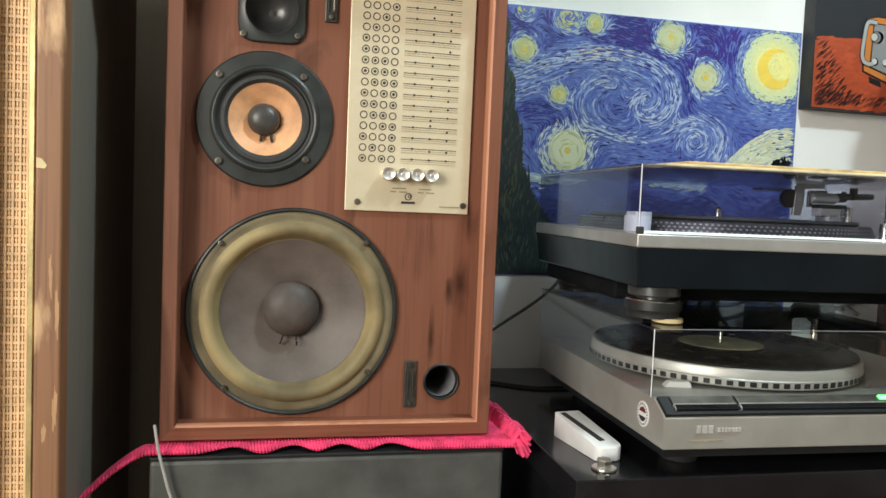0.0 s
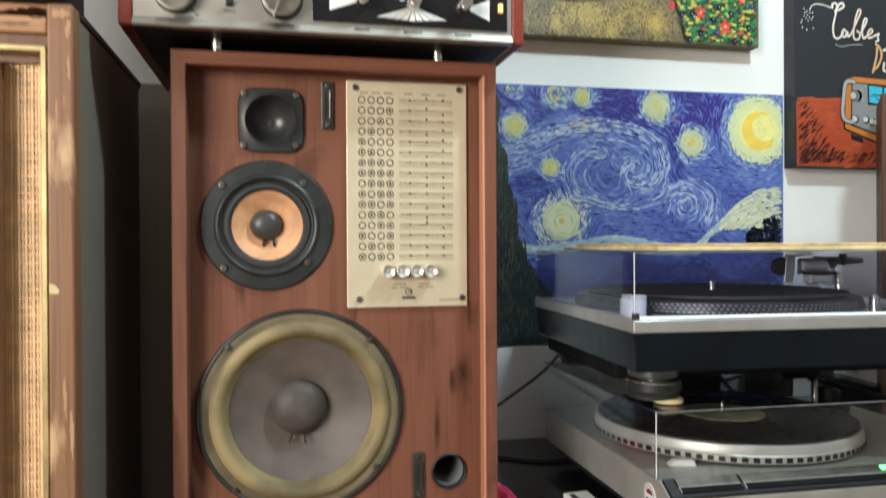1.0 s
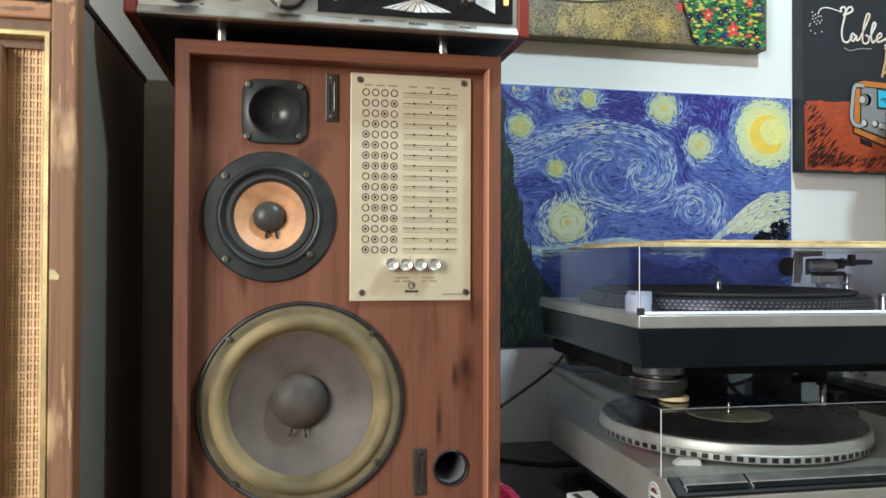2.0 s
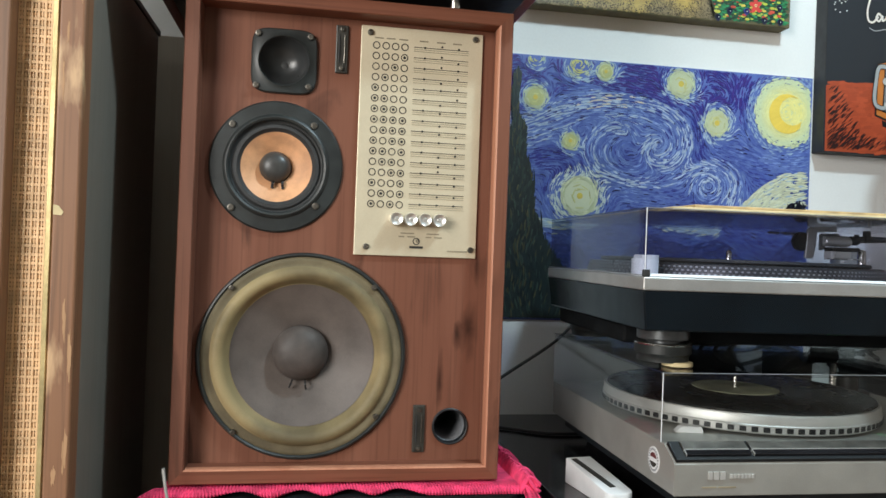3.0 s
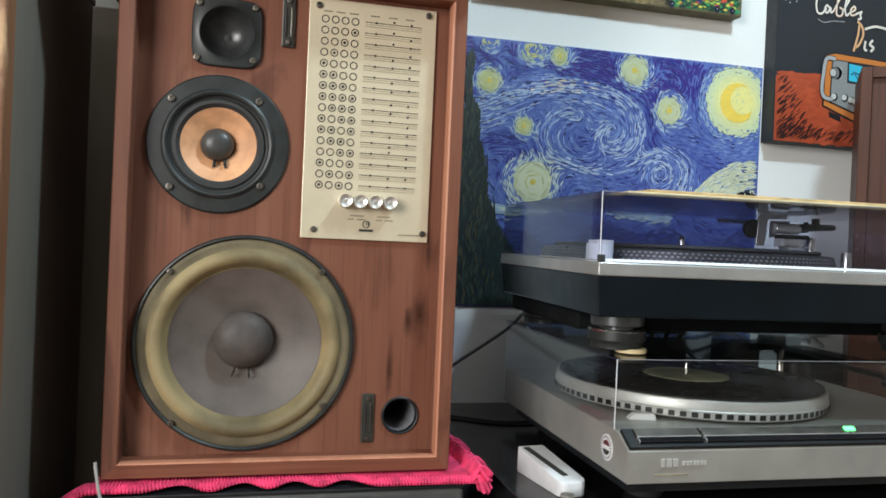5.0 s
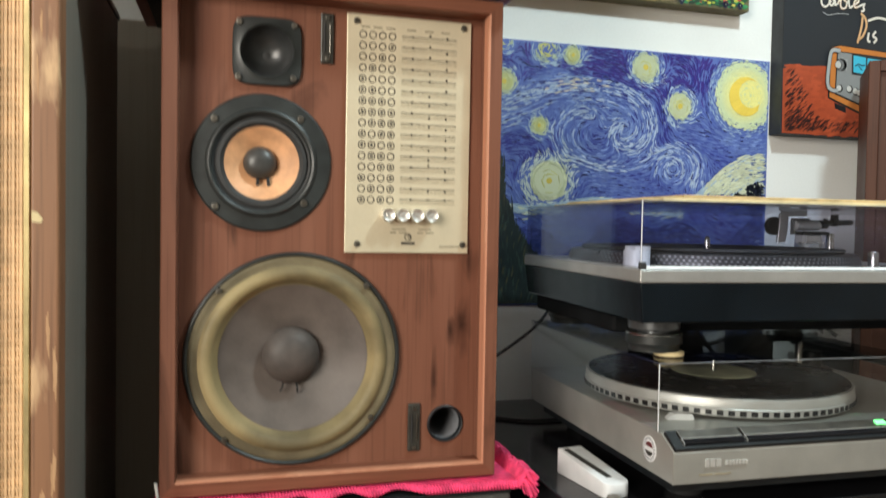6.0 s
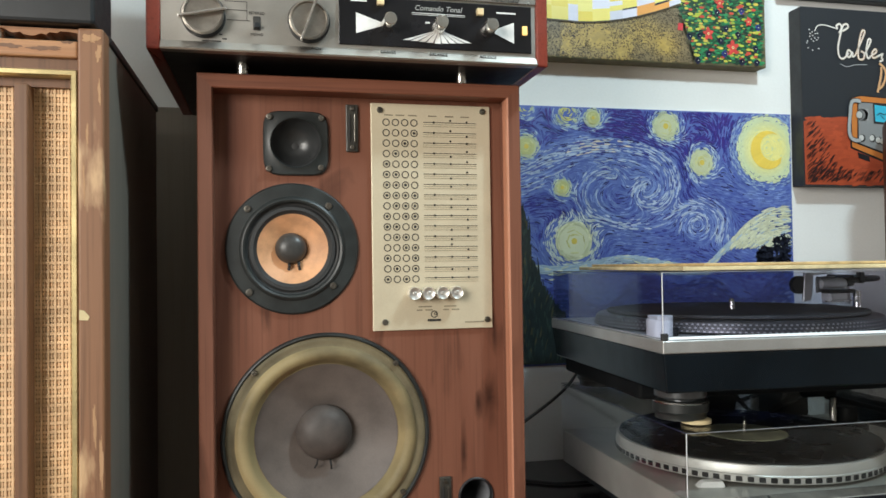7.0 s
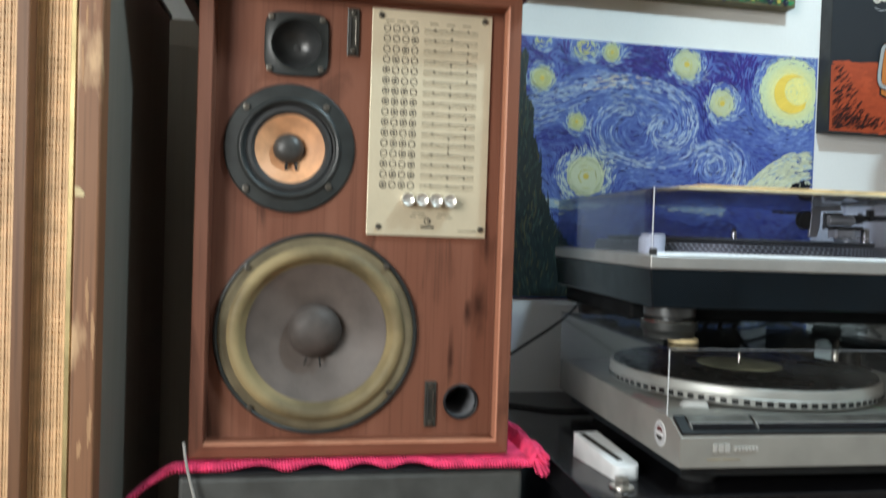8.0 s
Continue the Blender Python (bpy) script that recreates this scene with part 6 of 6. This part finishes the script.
def radio_canvas():
    x0, x1, z0, z1, yf = 0.8595, 1.26, 1.1855, 1.4915, 1.1195
    t = thing("canvas_picture", pose(1.06, 1.13, z0), "black canvas with lettering over a painted orange table and receiver", "picture")
    part("stretched_canvas", box(x0, x1, yf, WY1 - 0.0005, z0, z1, 0.0015), CANVAS_EDGE, t, "black canvas wrapped round its frame")
    rnd = random.Random(8)
    p = Paint()
    y = yf - 0.0003

    def X(cx):
        return 0.8595 + (cx - 308) * 0.000391

    def Z(cy):
        return 1.1855 + (930 - cy) * 0.000333

    p.patch([(x0, z0), (x1, z0), (x1, z1), (x0, z1)], y, (0.018, 0.022, 0.028))
    orange = [(X(312), Z(600)), (X(500), Z(572)), (x1, Z(572)), (x1, Z(925)), (X(315), Z(925))]
    p.patch(orange, y - 0.0002, (0.34, 0.062, 0.024))
    for k in range(3600):
        cx, cy = rnd.uniform(316, 1300), rnd.uniform(585, 920)
        corner = (cy - 640) / 230 - (cx - 316) / 150
        shade = rnd.random() < max(0.0, min(0.9, 0.55 + 0.85 * corner)) * (0.9 if corner > -0.45 else 0) + (0.40 if cy > 850 else 0.0)
        c = (0.030, 0.012, 0.011) if shade else blend((0.42, 0.075, 0.028), (0.32, 0.055, 0.022), rnd.random())
        if X(cx) > x1 - 0.012 or (cx < 348 and not shade) or (shade and (cx < 332 or cy > 905)):
            continue
        p.stroke(X(cx), Z(cy), 0.75 if shade else rnd.gauss(0.1, 0.15), 0.012 if shade else 0.024, 0.0015 if shade else 0.006, y - 0.0004 - 0.0000001 * k - (0.0004 if shade else 0), tone(c, rnd.uniform(0.9, 1.1)))

    def poly(pts, layer, c):
        p.patch([(X(a), Z(b)) for a, b in pts], y - 0.0012 - 0.0003 * layer, c)

    # receiver with handles
    poly([(548, 470), (600, 455), (1240, 490), (1260, 850), (715, 805), (545, 735)], 0, (0.015, 0.014, 0.014))
    poly([(556, 476), (604, 462), (1230, 496), (1250, 838), (715, 793), (553, 728)], 1, (0.50, 0.17, 0.035))
    poly([(585, 490), (1215, 515), (1235, 815), (715, 762), (580, 712)], 2, (0.015, 0.015, 0.016))
    poly([(590, 496), (1208, 520), (1226, 806), (715, 752), (586, 706)], 3, (0.22, 0.23, 0.235))
    poly([(664, 496), (1160, 520), (1165, 636), (666, 604)], 4, (0.02, 0.02, 0.022))
    poly([(672, 506), (740, 512), (738, 598), (674, 592)], 5, (0.04, 0.42, 0.60))
    poly([(748, 514), (1150, 530), (1152, 626), (746, 600)], 5, (0.04, 0.42, 0.60))
    p.line([(X(a), Z(b)) for a, b in ((682, 560), (700, 548), (722, 556), (734, 550))], 0.002, y - 0.0032, (0.02, 0.05, 0.08))
    p.line([(X(a), Z(b)) for a, b in ((700, 556), (712, 572), (722, 580))], 0.0015, y - 0.0032, (0.02, 0.05, 0.08))
    p.line([(X(a), Z(b)) for a, b in ((752, 575), (800, 552), (860, 570), (930, 560))], 0.0025, y - 0.0032, (0.02, 0.05, 0.08))
    for a, b, r in ((603, 560, 28), (612, 560, 28)):
        p.disc(X(a), Z(b), r * 0.00036, y - 0.0026 - 0.0001 * (a > 610), (0.02, 0.02, 0.02), 20)
    poly([(600, 532), (640, 530), (640, 588), (600, 590)], 5, (0.30, 0.31, 0.31))
    p.disc(X(600), Z(561), 0.0088, y - 0.0031, (0.16, 0.165, 0.17), 20)
    p.disc(X(592), Z(561), 0.0072, y - 0.0033, (0.02, 0.02, 0.02), 20)
    p.disc(X(590), Z(561), 0.0062, y - 0.0035, (0.42, 0.43, 0.42), 20)
    for a, b in ((603, 682), (657, 682), (690, 692), (712, 698), (760, 705), (820, 712)):
        p.disc(X(a), Z(b), 0.0068, y - 0.0029, (0.02, 0.02, 0.02), 16)
        p.disc(X(a - 4), Z(b - 2), 0.0050, y - 0.0031, (0.52, 0.52, 0.50), 16)
    handle = curve_through([(X(a), Z(b), 0) for a, b in ((600, 490), (565, 488), (550, 505), (543, 560), (537, 640), (545, 680), (570, 695), (595, 692))], 6)
    p.line([(v.x, v.y) for v in handle], 0.0085, y - 0.0030, (0.02, 0.02, 0.02))
    p.line([(v.x, v.y) for v in handle], 0.0062, y - 0.0033, (0.33, 0.35, 0.36))
    poly([(580, 755), (640, 775), (645, 805), (585, 785)], 1, (0.01, 0.01, 0.012))
    # hand-drawn swash, sparks and underline
    swash = curve_through([(X(a), Z(b), 0) for a, b in ((375, 138), (390, 110), (425, 102), (485, 116))], 8)
    p.line([(v.x, v.y) for v in swash], 0.0018, y - 0.0020, (0.72, 0.70, 0.66))
    under = curve_through([(X(a), Z(b), 0) for a, b in ((503, 300), (535, 312), (580, 300), (640, 296))], 8)
    p.line([(v.x, v.y) for v in under], 0.0012, y - 0.0020, (0.40, 0.41, 0.42))
    for a, b in ((348, 130), (352, 150), (362, 142), (350, 165), (365, 160), (378, 150), (390, 148), (358, 178), (368, 190), (375, 172), (385, 182), (393, 170), (338, 190), (334, 200), (340, 225), (362, 236), (394, 226)):
        p.disc(X(a), Z(b), 0.0013, y - 0.0020, (0.70, 0.70, 0.68), 6)
    pale, warm = (0.66, 0.62, 0.56), (0.62, 0.36, 0.18)
    letters = [[(516, 128), (545, 108), (540, 90), (520, 100), (505, 150), (492, 215), (498, 262), (520, 270), (545, 240)], [(490, 120), (488, 100), (505, 92), (512, 110), (500, 140)],
               [(560, 236), (545, 225), (535, 250), (550, 262), (565, 235), (566, 258), (580, 250)], [(580, 250), (615, 170), (632, 125), (618, 122), (600, 190), (596, 262), (620, 268), (628, 240), (610, 226)],
               [(625, 250), (655, 190), (662, 165), (650, 165), (638, 220), (645, 262), (660, 252)], [(660, 250), (690, 228), (685, 212), (668, 232), (672, 258), (695, 252)], [(695, 250), (722, 235), (726, 232), (718, 252), (722, 268), (706, 276)]]
    for n, l in enumerate(letters):
        c = curve_through([(X(a), Z(b), 0) for a, b in l], 6)
        p.line([(v.x, v.y) for v in c], 0.0036, y - 0.0022, blend(pale, warm, 0.65 if n in (3, 5) else 0.12))
        p.line([(v.x, v.y) for v in c], 0.0012, y - 0.0024, (0.80, 0.79, 0.76))
    letters2 = [[(715, 305), (712, 350), (700, 405), (692, 440)], [(705, 285), (730, 310), (738, 350), (720, 400), (700, 420)], [(745, 320), (800, 300), (860, 305)], [(752, 380), (748, 420), (762, 428)], [(790, 370), (775, 395), (795, 410), (780, 432)]]
    for n, l in enumerate(letters2):
        c = curve_through([(X(a), Z(b), 0) for a, b in l], 6)
        p.line([(v.x, v.y) for v in c], 0.0042, y - 0.0022, warm if n < 2 else pale)
    p.mesh("painted_face", t, CANVAS, "white lettering, orange table and grey receiver")


radio_canvas()


def upper_canvas():
    """Only the foot of this picture comes into view, above the black canvas."""
    x0, x1, z0, z1, yf = 0.832, 1.30, 1.513, 1.86, 1.13
    t = thing("canvas_picture", pose(1.06, 1.14, z0), "dark blue-green painted canvas hung above a black one", "picture")
    part("stretched_canvas", box(x0, x1, yf, WY1 - 0.0005, z0, z1, 0.0015), CANVAS_EDGE, t, "dark canvas wrapped round its frame")
    rnd = random.Random(3)
    p = Paint()
    for k in range(900):
        x, z = rnd.uniform(x0 + 0.012, x1 - 0.012), rnd.uniform(z0 + 0.006, z1 - 0.006)
        c = rnd.choice([(0.02, 0.05, 0.07), (0.03, 0.08, 0.10), (0.015, 0.03, 0.04)])
        p.stroke(x, z, rnd.gauss(0, 0.3), 0.02, 0.008, yf - 0.0003 - 0.0000003 * k, c)
    p.mesh("painted_face", t, CANVAS, "dark blue-green strokes")


upper_canvas()
